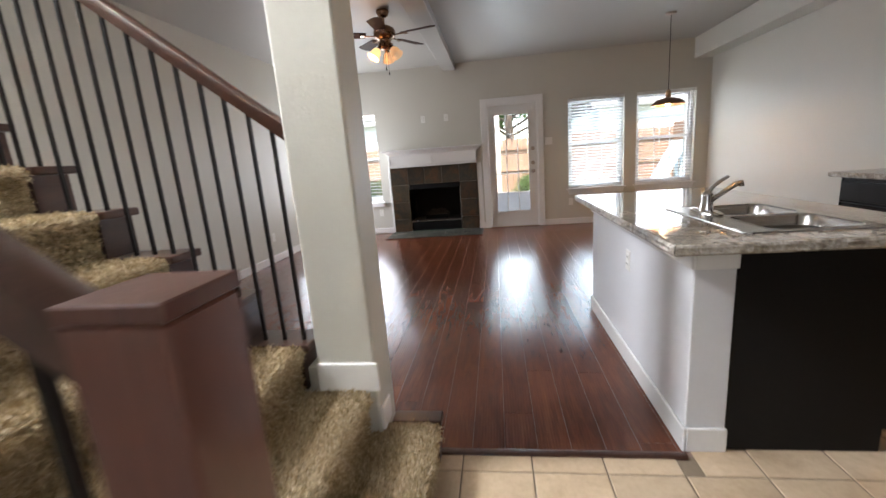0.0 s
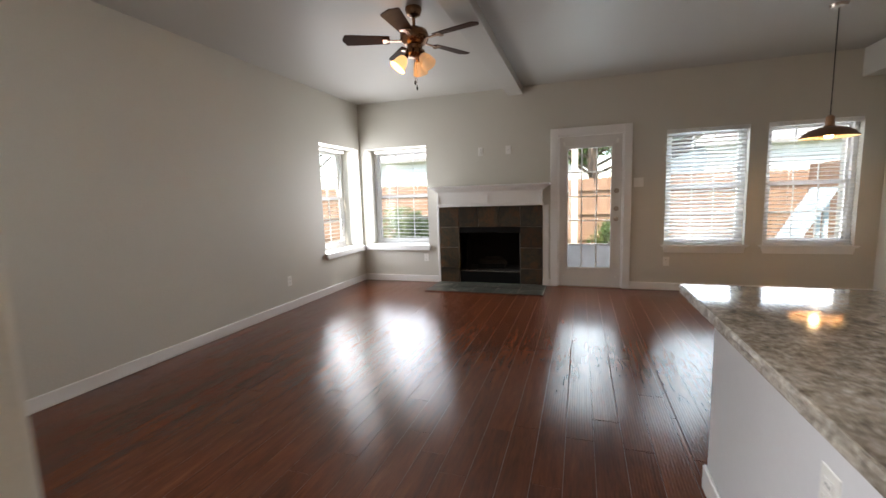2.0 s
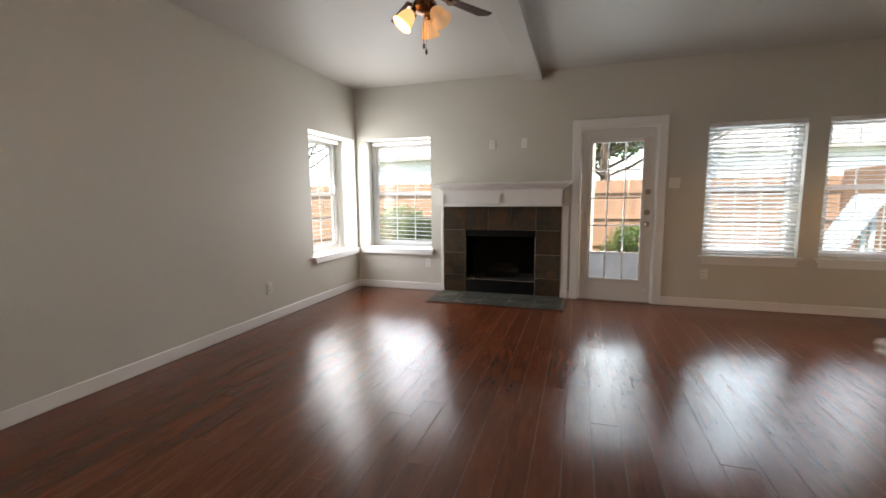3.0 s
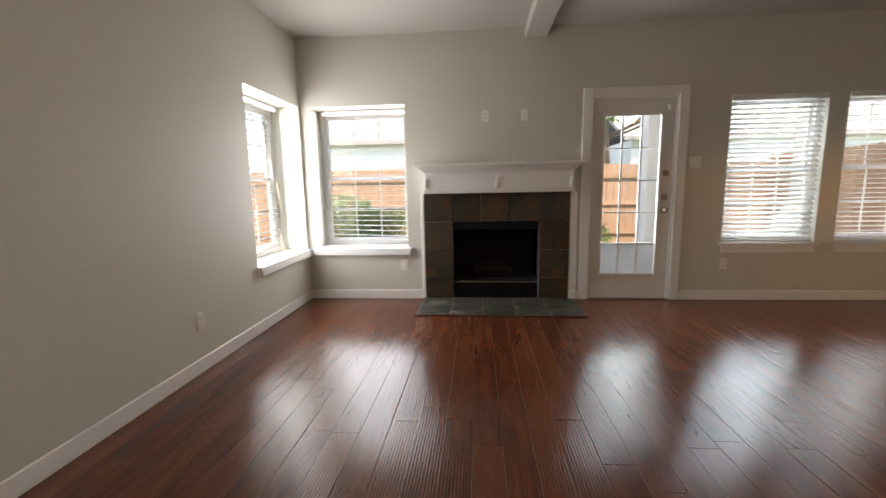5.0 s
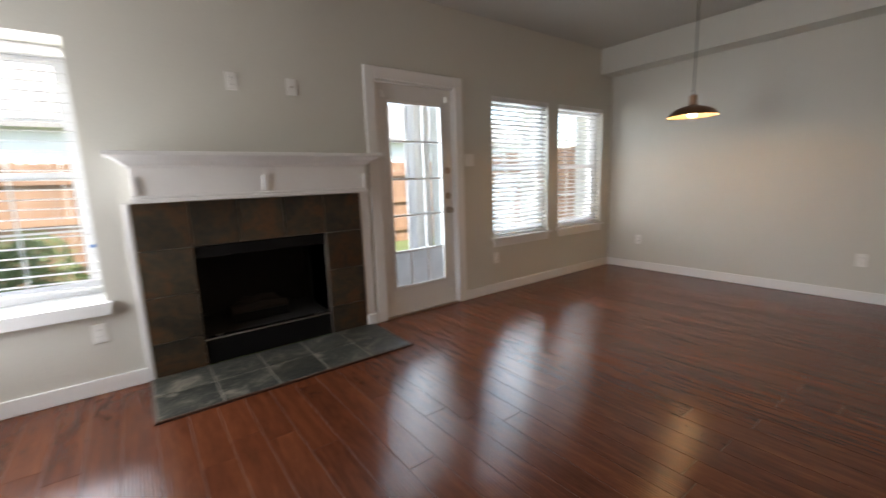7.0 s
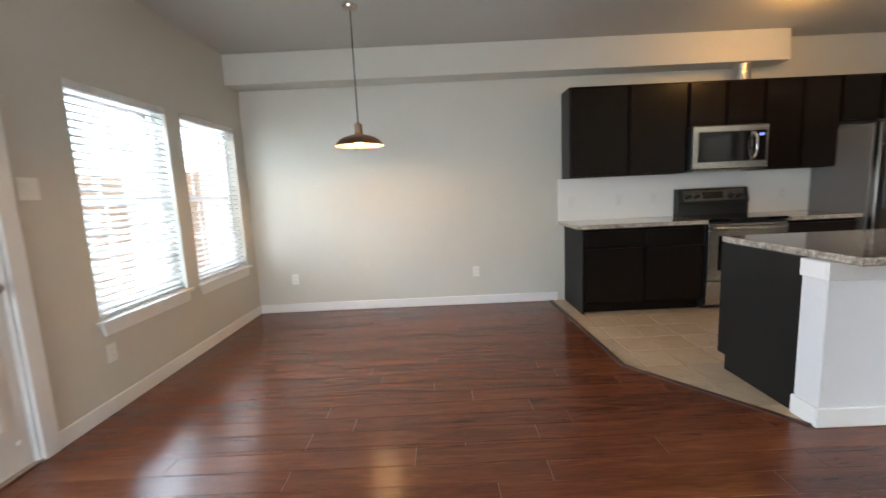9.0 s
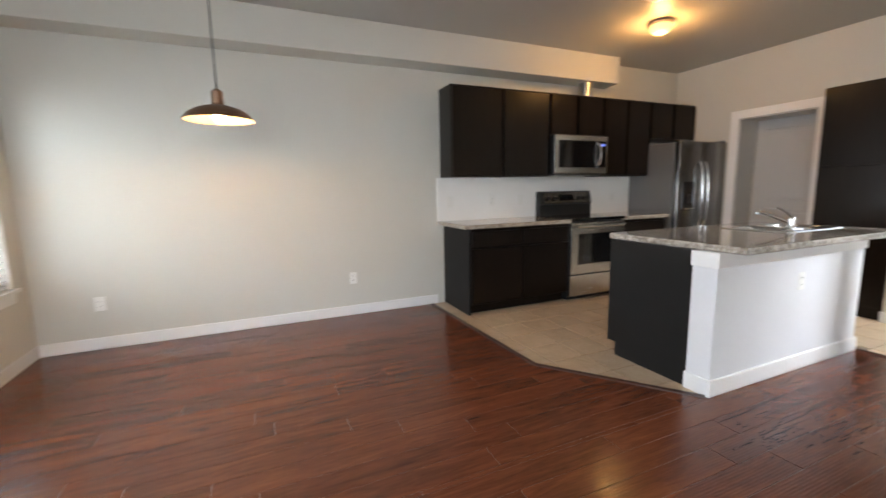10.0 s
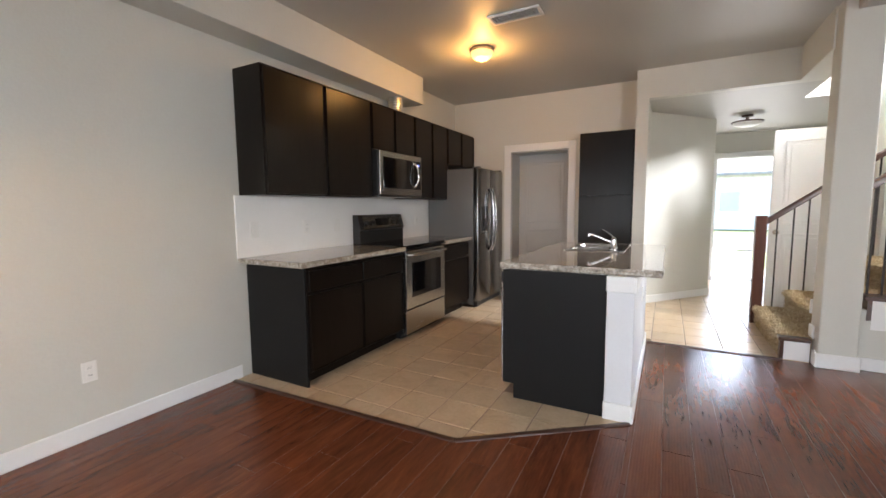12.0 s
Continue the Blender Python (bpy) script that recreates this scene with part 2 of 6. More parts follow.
M_DARKWOOD = woodgrain("dark_stained_wood", (0.030, 0.010, 0.005), (0.085, 0.032, 0.017), 0.28, "y", coat=0.3)
M_NEWEL = woodgrain("newel_wood", (0.045, 0.014, 0.009), (0.115, 0.040, 0.024), 0.3, "z", coat=0.3)
M_CARPET = carpet_mat()
M_TUFT = tuft_mat()
M_IRON = plain("black_iron", (0.018, 0.014, 0.012), 0.4, 0.6, bump=0.1)
M_TILE = stone("beige_floor_tile", [(0.25, (0.38, 0.265, 0.16)), (0.5, (0.54, 0.40, 0.26)), (0.75, (0.64, 0.50, 0.35))], 5.0, 0.28, 0.12, random_shift=0.18)
M_GROUT = plain("tile_grout", (0.20, 0.15, 0.10), 0.9, var=0.15)
M_SLATE = stone("slate", [(0.25, (0.012, 0.013, 0.010)), (0.42, (0.030, 0.029, 0.022)), (0.50, (0.054, 0.043, 0.028)), (0.59, (0.105, 0.050, 0.021)), (0.66, (0.040, 0.037, 0.029)), (0.80, (0.13, 0.11, 0.085))], 3.2, 0.36, 0.8, random_shift=0.5, gloss=0.3)
M_HEARTH = stone("hearth_slate", [(0.2, (0.016, 0.019, 0.016)), (0.42, (0.034, 0.038, 0.033)), (0.54, (0.068, 0.067, 0.055)), (0.68, (0.33, 0.30, 0.24))], 5.5, 0.40, 0.6, random_shift=0.45, gloss=0.3)
M_SGROUT = plain("slate_grout", (0.30, 0.28, 0.24), 0.9, var=0.15)
M_BLACK = plain("firebox_black", (0.005, 0.005, 0.005), 0.6, bump=0.2, gloss=0.15)
M_BRICK = plain("firebox_lining", (0.012, 0.0105, 0.009), 0.9, var=0.4, big=6, bump=0.6, bumpd=0.01)
M_LOG = woodgrain("dark_log", (0.008, 0.007, 0.006), (0.045, 0.034, 0.025), 0.9, "x", bump=0.8)
M_GRANITE = granite()
M_GREDGE = granite("granite_edge", 0.42, 0.0)
M_CAB = woodgrain("espresso_cabinet", (0.0050, 0.0034, 0.0026), (0.0125, 0.0082, 0.0056), 0.30, "z", bump=0.05, gloss=0.2)
M_CABSIDE = plain("dark_grey_panel", (0.0125, 0.0118, 0.0112), 0.45, var=0.12, bump=0.08, gloss=0.14)
M_STEEL = plain("stainless_steel", (0.50, 0.49, 0.47), 0.26, 1.0, var=0.05, big=4, fine=9, bump=0.04, scale=(1, 1, 26))
M_DSTEEL = plain("dark_stainless", (0.22, 0.215, 0.205), 0.24, 1.0, var=0.06, big=4, fine=9, bump=0.04, scale=(1, 1, 26))
M_SIDE = plain("fridge_side", (0.17, 0.17, 0.168), 0.42, 0.35, var=0.05, fine=140, bump=0.12)
M_CHROME = plain("chrome", (0.78, 0.78, 0.78), 0.07, 1.0, var=0.02, bump=0.0)
M_NICKEL = plain("brushed_nickel", (0.42, 0.35, 0.29), 0.3, 1.0, var=0.06, bump=0.05)
M_GLOSSBLACK = plain("black_glass", (0.006, 0.006, 0.007), 0.06, bump=0.0)
M_BLACKPL = plain("black_plastic", (0.012, 0.012, 0.012), 0.4, bump=0.1)
M_WHITEPL = plain("white_plastic", (0.80, 0.79, 0.75), 0.35, var=0.02, bump=0.02)
M_SLOT = plain("outlet_slot", (0.08, 0.075, 0.07), 0.6, bump=0)
M_BSPLASH = plain("white_backsplash", (0.88, 0.87, 0.84), 0.16, var=0.02, fine=30, bump=0.05)
M_BLIND = thin_mat("blind_slat", (0.80, 0.79, 0.77), 0.22)
M_VINYL = plain("window_vinyl", (0.80, 0.80, 0.80), 0.35, var=0.02, bump=0.03)
M_CORD = plain("blind_cord", (0.55, 0.53, 0.50), 0.8, bump=0)
M_GLASS = glass_mat("window_glass", (0.97, 0.985, 0.98))
M_FROST = thin_mat("frosted_film", (0.50, 0.50, 0.50), 0.35, 0.6)
M_SHADE = thin_mat("amber_glass_shade", (0.90, 0.66, 0.42), 0.6, 0.25)
M_LITSHADE = glow("lit_amber_shade", (1.0, 0.60, 0.26), 0.17)
M_DOME = glow("lit_dome_glass", (1.0, 0.56, 0.20), 0.17)
M_BULB = glow("lit_bulb", (1.0, 0.70, 0.38), 7.0)
M_COPPER = plain("brushed_copper", (0.34, 0.21, 0.14), 0.32, 1.0, var=0.08, bump=0.05)
M_SHADEIN = plain("pendant_inside", (0.80, 0.62, 0.42), 0.4, 0.3, bump=0.02)
M_BLADE = woodgrain("fan_blade_wood", (0.020, 0.009, 0.006), (0.060, 0.028, 0.018), 0.5, "x", gloss=0.03)
M_BRONZE = plain("fan_bronze", (0.26, 0.145, 0.085), 0.25, 1.0, var=0.08, bump=0.03)
M_TAPE = plain("blue_tape", (0.05, 0.22, 0.55), 0.6, bump=0.05)
M_DISPLAY = glow("lit_display", (0.15, 0.25, 1.0), 0.08)
M_DUCT = plain("duct_metal", (0.62, 0.62, 0.60), 0.3, 1.0, bump=0.3)
M_GRASS = plain("grass", (0.10, 0.13, 0.045), 0.9, var=0.35, big=2, fine=25, bump=0.8, bumpd=0.03)
M_CONC = plain("concrete", (0.42, 0.40, 0.37), 0.85, var=0.1, big=1.2, fine=40, bump=0.3)
M_ASPHALT = plain("asphalt", (0.055, 0.055, 0.058), 0.9, var=0.2, bump=0.4)
M_FENCE = woodgrain("cedar_fence", (0.22, 0.125, 0.075), (0.34, 0.21, 0.135), 0.8, "z", bump=0.4)
# wood paled: its colour carries the glare outside the side window
M_FENCE2 = woodgrain("glare_pale_fence", (0.52, 0.46, 0.39), (0.68, 0.61, 0.53), 0.85, "z", bump=0.4)
M_LEAF = thin_mat("leaf", (0.085, 0.14, 0.035), 0.35, 0.45)
M_LEAF2 = thin_mat("pale_leaf", (0.22, 0.28, 0.12), 0.35, 0.45)
M_BARK = plain("bark", (0.14, 0.10, 0.07), 0.9, var=0.3, big=6, fine=30, bump=0.9, bumpd=0.02)
M_SIDING = plain("pale_siding", (0.80, 0.79, 0.78), 0.7, var=0.06, bump=0.2)
M_ROOF = plain("roof_shingle", (0.28, 0.27, 0.26), 0.9, var=0.25, big=4, fine=30, bump=0.5)
# brick paled so that the shaded street fronts read as bright glare
M_BRICKH = plain("glare_pale_brick", (0.78, 0.73, 0.67), 0.85, var=0.15, big=5, fine=25, bump=0.4)
# panes lightened to grey in place of glare; no blind is modelled
M_HPANE = plain("glare_grey_pane", (0.45, 0.45, 0.44), 0.2, var=0.1, bump=0.02)
M_POST = plain("porch_post_paint", (0.78, 0.71, 0.65), 0.7, var=0.08, bump=0.15)
M_BLUEPOST = plain("pale_blue_plastic", (0.42, 0.55, 0.62), 0.5, var=0.06)


# ---- mesh helpers ----
def bx(bm, x0, x1, y0, y1, z0, z1, bev=0.0, seg=1):
    """A box between two corners, its edges rounded by bev."""
    t = bmesh.new() if bev else bm
    vs = [t.verts.new((x, y, z)) for z in (z0, z1) for y in (y0, y1) for x in (x0, x1)]
    for f in ((0, 2, 3, 1), (4, 5, 7, 6), (0, 1, 5, 4), (2, 6, 7, 3), (0, 4, 6, 2), (1, 3, 7, 5)):
        t.faces.new([vs[i] for i in f])
    if bev:
        bmesh.ops.bevel(t, geom=list(t.edges), offset=bev, segments=seg, affect="EDGES", profile=0.5)
        me = bpy.data.meshes.new("t")
        t.to_mesh(me)
        t.free()
        bm.from_mesh(me)
        bpy.data.meshes.remove(me)
    return bm


def prism(bm, pts, axis, a, c):
    """A polygon (two coordinates each, counter-clockwise or not) pulled along an axis from a to c."""
    def at(p, w):
        return {"x": (w, p[0], p[1]), "y": (p[0], w, p[1]), "z": (p[0], p[1], w)}[axis]
    lo, hi = [bm.verts.new(at(p, a)) for p in pts], [bm.verts.new(at(p, c)) for p in pts]
    n = len(pts)
    fs = [bm.faces.new(lo), bm.faces.new(hi[::-1])]
    fs += [bm.faces.new((lo[i], hi[i], hi[(i + 1) % n], lo[(i + 1) % n])) for i in range(n)]
    bmesh.ops.recalc_face_normals(bm, faces=fs)
    return bm


def rod(bm, p, q, r, r2=None, seg=12):
    p, q = Vector(p), Vector(q)
    d = q - p
    m = Matrix.Translation((p + q) / 2) @ d.to_track_quat("Z", "Y").to_matrix().to_4x4()
    bmesh.ops.create_cone(bm, cap_ends=True, segments=seg, radius1=r, radius2=r if r2 is None else r2, depth=d.length, matrix=m)
    return bm


def lathe(bm, prof, c=(0, 0, 0), seg=28, m=None):
    """Turns a profile of (radius, height) round the z axis at c; m turns it first."""
    rings = []
    for r, z in prof:
        ring = []
        for i in range(seg):
            a = 2 * math.pi * i / seg
            p = Vector((r * math.cos(a), r * math.sin(a), z))
            ring.append(bm.verts.new((m @ p if m else p) + Vector(c)))
        rings.append(ring)
    for a, b2 in zip(rings, rings[1:]):
        for i in range(seg):
            bm.faces.new((a[i], a[(i + 1) % seg], b2[(i + 1) % seg], b2[i]))
    return bm


def tube(bm, pts, r, seg=10, flat=1.0):
    """A round bar through points; flat squeezes it sideways."""
    pts = [Vector(p) for p in pts]
    rings = []
    for i, p in enumerate(pts):
        d = (pts[min(i + 1, len(pts) - 1)] - pts[max(i - 1, 0)]).normalized()
        q = d.to_track_quat("Z", "Y")
        rings.append([bm.verts.new(p + q @ Vector((r * math.cos(2 * math.pi * k / seg), flat * r * math.sin(2 * math.pi * k / seg), 0))) for k in range(seg)])
    for a, b2 in zip(rings, rings[1:]):
        for k in range(seg):
            bm.faces.new((a[k], a[(k + 1) % seg], b2[(k + 1) % seg], b2[k]))
    bm.faces.new(rings[0][::-1])
    bm.faces.new(rings[-1])
    return bm


def mesh_of(bm, name, material, smooth=False):
    me = bpy.data.meshes.new(name)
    bm.to_mesh(me)
    bm.free()
    me.materials.append(material)
    if smooth:
        me.polygons.foreach_set("use_smooth", [True] * len(me.polygons))
        me.set_sharp_from_angle(angle=radians(38))
    return me


def base_of(ob):
    p = Vector((0, 0, 0))
    while ob is not None:
        p += ob.location
        ob = ob.parent
    return p


def part(name, bm, material, parent, label="", smooth=False):
    """Links a bmesh, given in world places, as one mesh under a thing or a part."""
    bmesh.ops.translate(bm, verts=bm.verts, vec=-base_of(parent))
    ob = new(name, mesh_of(bm, name, material, smooth))
    ob.parent = parent
    if label:
        ob["label"] = label
    return ob


def piece(name, me, parent, place):
    """One of many alike pieces that share a mesh; place: a pose in the world."""
    ob = new(name, me)
    ob.parent = parent
    ob.matrix_basis = Matrix.Translation(-base_of(parent)) @ place
    return ob


def thing(name, loc, label, category, group="", kind=""):
    ob = new(name)
    ob.location = loc
    ob.empty_display_size = 0.1
    return tagged(ob, label, category, group, kind)


def setting(name, bm, material, label="", category="", smooth=False):
    return tagged(new(name, mesh_of(bm, name, material, smooth)), label, category, kind="structure")


def box1(x0, x1, y0, y1, z0, z1, bev=0.0, seg=1):
    return bx(bmesh.new(), x0, x1, y0, y1, z0, z1, bev, seg)


def wall_bm(axis, a, c, lo, hi, top, holes=(), z0=0.0):
    """A wall from a to c along an axis, lo to hi thick, with holes (a, c, bottom, top) through it."""
    bm = bmesh.new()
    def put(u0, u1, w0, w1):
        if u1 - u0 > 1e-4 and w1 - w0 > 1e-4:
            if axis == "x":
                bx(bm, u0, u1, lo, hi, w0, w1)
            else:
                bx(bm, lo, hi, u0, u1, w0, w1)
    at = a
    for h0, h1, b0, b1 in sorted(holes):
        put(at, h0, z0, top)
        put(h0, h1, z0, b0)
        put(h0, h1, b1, top)
        at = h1
    put(at, c, z0, top)
    return bm


# ---- the shell ----
XL, XR, YB, YK, CEIL = -2.812, 3.617, 7.27, 0.298, 2.725
HALL_Z, FRONT_Y = 2.42, -2.50
W_CORNER = (-2.72, -1.705, 0.562, 2.047)
W_ONE = (1.480, 2.355, 0.588, 2.02)
W_TWO = (2.535, 3.412, 0.588, 2.02)
W_LEFT = (6.197, 7.225, 0.558, 2.047)
DOOR = (0.172, 1.000, 0.0, 2.043)
W_STAIR = (0.62, 1.42, 3.3, 4.5)
UP = 4.9
setting("wall_north", wall_bm("x", XL - 0.40, XR + 0.2, YB, YB + 0.40, CEIL, [W_CORNER, DOOR, W_ONE, W_TWO, (-1.225, -0.329, 0.0, 0.835)]), M_WALL, "greige painted back wall with textured finish", "wall")
setting("wall_west", wall_bm("y", FRONT_Y, YB, XL - 0.40, XL, UP, [W_LEFT, W_STAIR]), M_WALL, "greige painted side wall with one window", "wall")
setting("wall_east", wall_bm("y", YK - 0.14, YB, XR, XR + 0.2, CEIL), M_WALL, "long greige painted wall beside the dining area", "wall")
KD = (1.985, 2.765, 0.0, 2.005)
setting("wall_kitchen_end", wall_bm("x", 1.197, XR + 0.2, YK - 0.14, YK, CEIL, [KD]), M_WALL, "painted kitchen end wall with a doorway", "wall")
setting("wall_hall_side", wall_bm("y", -0.075, 0.672, 1.072, 1.197, CEIL), M_WALL, "painted wall end beside the hall opening", "wall")
bm = bmesh.new()
prism(bm, [(1.072, -0.075), (0.312, -1.02), (0.41, -1.10), (1.197, -0.12), (1.197, -0.075)], "z", 0, HALL_Z)
setting("wall_hall_diagonal", bm, M_WALL, "angled painted hall wall", "wall")
setting("wall_hall_front", wall_bm("y", FRONT_Y, -1.02, 0.312, 0.43, HALL_Z), M_WALL, "painted hall wall beside the front door", "wall")
FD = (-0.76, 0.17, 0.0, 2.04)
setting("wall_south", wall_bm("x", XL, 0.43, FRONT_Y - 0.16, FRONT_Y, UP, [FD]), M_WALL, "painted front wall with the entrance door", "wall")
setting("header_hall", box1(-0.42, 1.072, 0.55, 0.672, HALL_Z, CEIL), M_WALL, "painted drop header over the hall opening", "header")
setting("header_stair", box1(-0.42, -0.20, 0.672, 1.552, HALL_Z, CEIL), M_WALL, "painted drop header above the stairs", "header")
STAIR_Y = 1.60
bm = bmesh.new()
bx(bm, XL, XR, STAIR_Y, YB, CEIL, CEIL + 0.25)
bx(bm, -0.42, XR, 0.55, STAIR_Y, CEIL, CEIL + 0.25)
bx(bm, 1.072, XR, YK, 0.55, CEIL, CEIL + 0.25)
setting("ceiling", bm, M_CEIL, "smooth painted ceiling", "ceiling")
bm = bmesh.new()
bx(bm, -0.42, 1.072, FRONT_Y, 0.55, HALL_Z, HALL_Z + 0.2)
bx(bm, XL, -0.42, FRONT_Y, -0.20, HALL_Z, HALL_Z + 0.2)
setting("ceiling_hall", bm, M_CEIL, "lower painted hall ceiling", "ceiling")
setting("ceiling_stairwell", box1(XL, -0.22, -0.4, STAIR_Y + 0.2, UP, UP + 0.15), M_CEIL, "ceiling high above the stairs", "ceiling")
setting("wall_stairwell_east", box1(-0.42, -0.30, -0.2, STAIR_Y, CEIL + 0.25, UP), M_WALL, "upper stairwell wall", "wall")
setting("wall_stairwell_north", box1(XL, -0.42, STAIR_Y, STAIR_Y + 0.12, CEIL + 0.25, UP), M_WALL, "upper stairwell wall", "wall")
setting("wall_stairwell_south", box1(XL, -0.42, -0.32, -0.2, HALL_Z + 0.2, UP), M_WALL, "upper stairwell wall", "wall")
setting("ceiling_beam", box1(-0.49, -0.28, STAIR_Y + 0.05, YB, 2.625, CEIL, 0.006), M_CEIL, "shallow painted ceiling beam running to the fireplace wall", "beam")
setting("soffit", box1(3.352, XR, 1.625, YB, 2.428, CEIL, 0.004), M_WALL, "painted soffit box along the dining wall", "soffit")
setting("wall_utility_back", box1(1.6, 3.2, YK - 1.3, YK - 1.2, 0, CEIL), M_WALL, "plain wall behind the utility door", "wall")
setting("column", box1(-0.443, -0.211, 1.503, 1.712, 0, CEIL, 0.010, 2), M_WALL, "square drywall column with textured paint", "column")

# baseboards, casings, sills
def board(name, boxes, label="white painted baseboard", category="baseboard", m=None):
    bm = bmesh.new()
    for b in boxes:
        bx(bm, *b, 0.004)
    return setting(name, bm, m or M_TRIM, label, category)


BH, BT = 0.098, 0.014
board("baseboard_north", [(XL, -1.562, YB - BT, YB, 0, BH), (0.06, 0.09, YB - BT, YB, 0, BH), (1.09, XR, YB - BT, YB, 0, BH)])
board("baseboard_west", [(XL, XL + BT, 1.66, YB - BT, 0, BH)])
board("baseboard_east", [(XR - BT, XR, 3.89, YB - BT, 0, BH)])
board("baseboard_hall", [(1.058, 1.211, 0.672, 0.686, 0, BH), (1.058, 1.072, -0.07, 0.672, 0, BH), (0.298, 0.312, FRONT_Y, -1.03, 0, BH)])
bm = bmesh.new()
prism(bm, [(1.072, -0.075), (0.312, -1.02), (0.300, -1.012), (1.060, -0.067)], "z", 0, BH)
setting("baseboard_diagonal", bm, M_TRIM, "white painted baseboard on the angled wall", "baseboard")
board("baseboard_column", [(-0.458, -0.197, 1.712, 1.726, 0, 0.115), (-0.211, -0.197, 1.503, 1.610, 0.194, 0.295), (-0.211, -0.197, 1.610, 1.712, 0, 0.115), (-0.443, -0.197, 1.489, 1.503, 0.376, 0.494), (-0.457, -0.443, 1.65, 1.712, 0, 0.115)], "white baseboard wrapped round the column")
board("baseboard_stair", [(XL + BT, -0.44, 1.632, 1.646, 0, BH)], "white baseboard under the stairs")


def casing(name, x0, x1, y, face, top, w, label):
    """Door casing round an opening x0..x1 on the wall face y; face -1 or 1: the side it stands proud on."""
    a, c = sorted((y, y + face * 0.018))
    bm = bmesh.new()
    bx(bm, x0 - w, x0 + 0.004, a, c, 0, top + w, 0.004)
    bx(bm, x1 - 0.004, x1 + w, a, c, 0, top + w, 0.004)
    bx(bm, x0 + 0.004, x1 - 0.004, a, c, top - 0.004, top + w, 0.004)
    return setting(name, bm, M_TRIM, label, "door casing")


casing("trim_patio_door", DOOR[0], DOOR[1], YB, -1, DOOR[3], 0.09, "white casing round the patio door")
casing("trim_utility_door", KD[0], KD[1], YK, 1, KD[3], 0.088, "white casing round the kitchen doorway")
casing("trim_front_door", FD[0], FD[1], FRONT_Y, 1, FD[3], 0.075, "white casing round the front door")


def jamb(name, x0, x1, y0, y1, top, label, m=None):
    bm = bmesh.new()
    bx(bm, x0, x0 + 0.018, y0, y1, 0, top)
    bx(bm, x1 - 0.018, x1, y0, y1, 0, top)
    bx(bm, x0 + 0.018, x1 - 0.018, y0, y1, top - 0.018, top)
    return setting(name, bm, m or M_TRIM, label, "door jamb")


jamb("jamb_patio", DOOR[0] + 0.001, DOOR[1] - 0.001, YB + 0.002, YB + 0.248, DOOR[3] - 0.001, "white patio door jamb")
jamb("jamb_utility", KD[0] + 0.001, KD[1] - 0.001, YK - 0.365, YK - 0.002, KD[3] - 0.001, "deep doorway jamb in the door's grey", M_GREYDOOR)
jamb("jamb_front", FD[0] + 0.001, FD[1] - 0.001, FRONT_Y - 0.158, FRONT_Y - 0.002, FD[3] - 0.001, "white front door jamb")


# ---- windows ----
def window(name, axis, hole, face, depth, label, grid=True):
    """A single-hung vinyl window in a hole of the north (axis x) or west (axis y) wall; the sash stands depth behind the wall face."""
    a, c, z0, z1 = hole
    sgn = 1 if axis == "x" else -1
    w0 = face + sgn * depth

    def q(u0, u1, d0, d1, za, zb, bev=0.003):
        d0, d1 = sorted((w0 + sgn * d0, w0 + sgn * d1))
        return (u0, u1, d0, d1, za, zb, bev) if axis == "x" else (d0, d1, u0, u1, za, zb, bev)
    loc = ((a + c) / 2, w0, z0) if axis == "x" else (w0, (a + c) / 2, z0)
    win = thing(name, loc, label, "window", kind="structure")
    f, mid = 0.045, (z0 + z1) / 2 + 0.01
    bm = bmesh.new()
    for b in (q(a, a + f, 0, 0.07, z0, z1), q(c - f, c, 0, 0.07, z0, z1), q(a + f, c - f, 0, 0.07, z0, z0 + f), q(a + f, c - f, 0, 0.07, z1 - f, z1)):
        bx(bm, *b)
    part("window_frame", bm, M_VINYL, win)
    for tag, zb, zt, d in (("lower_sash", z0 + f, mid + 0.02, 0.012), ("upper_sash", mid - 0.02, z1 - f, 0.040)):
        s = 0.035
        bm = bmesh.new()
        for b in (q(a + f, a + f + s, d, d + 0.025, zb, zt), q(c - f - s, c - f, d, d + 0.025, zb, zt), q(a + f + s, c - f - s, d, d + 0.025, zb, zb + s), q(a + f + s, c - f - s, d, d + 0.025, zt - s, zt)):
            bx(bm, *b)
        sash = part(tag, bm, M_VINYL, win)
        bm = bmesh.new()
        bx(bm, *q(a + f + s, c - f - s, d + 0.010, d + 0.014, zb + s, zt - s, 0))
        pane = part("pane", bm, M_GLASS, sash, "clear window pane")
        pane.visible_shadow = False
        if grid:
            for k in (1, 2):
                u = a + f + s + (c - a - 2 * f - 2 * s) * k / 3
                part("muntin", bx(bmesh.new(), *q(u - 0.007, u + 0.007, d + 0.016, d + 0.022, zb + s, zt - s, 0)), M_VINYL, sash)
            zc = (zb + zt) / 2
            part("muntin", bx(bmesh.new(), *q(a + f + s, c - f - s, d + 0.0165, d + 0.0215, zc - 0.007, zc + 0.007, 0)), M_VINYL, sash)
    return win


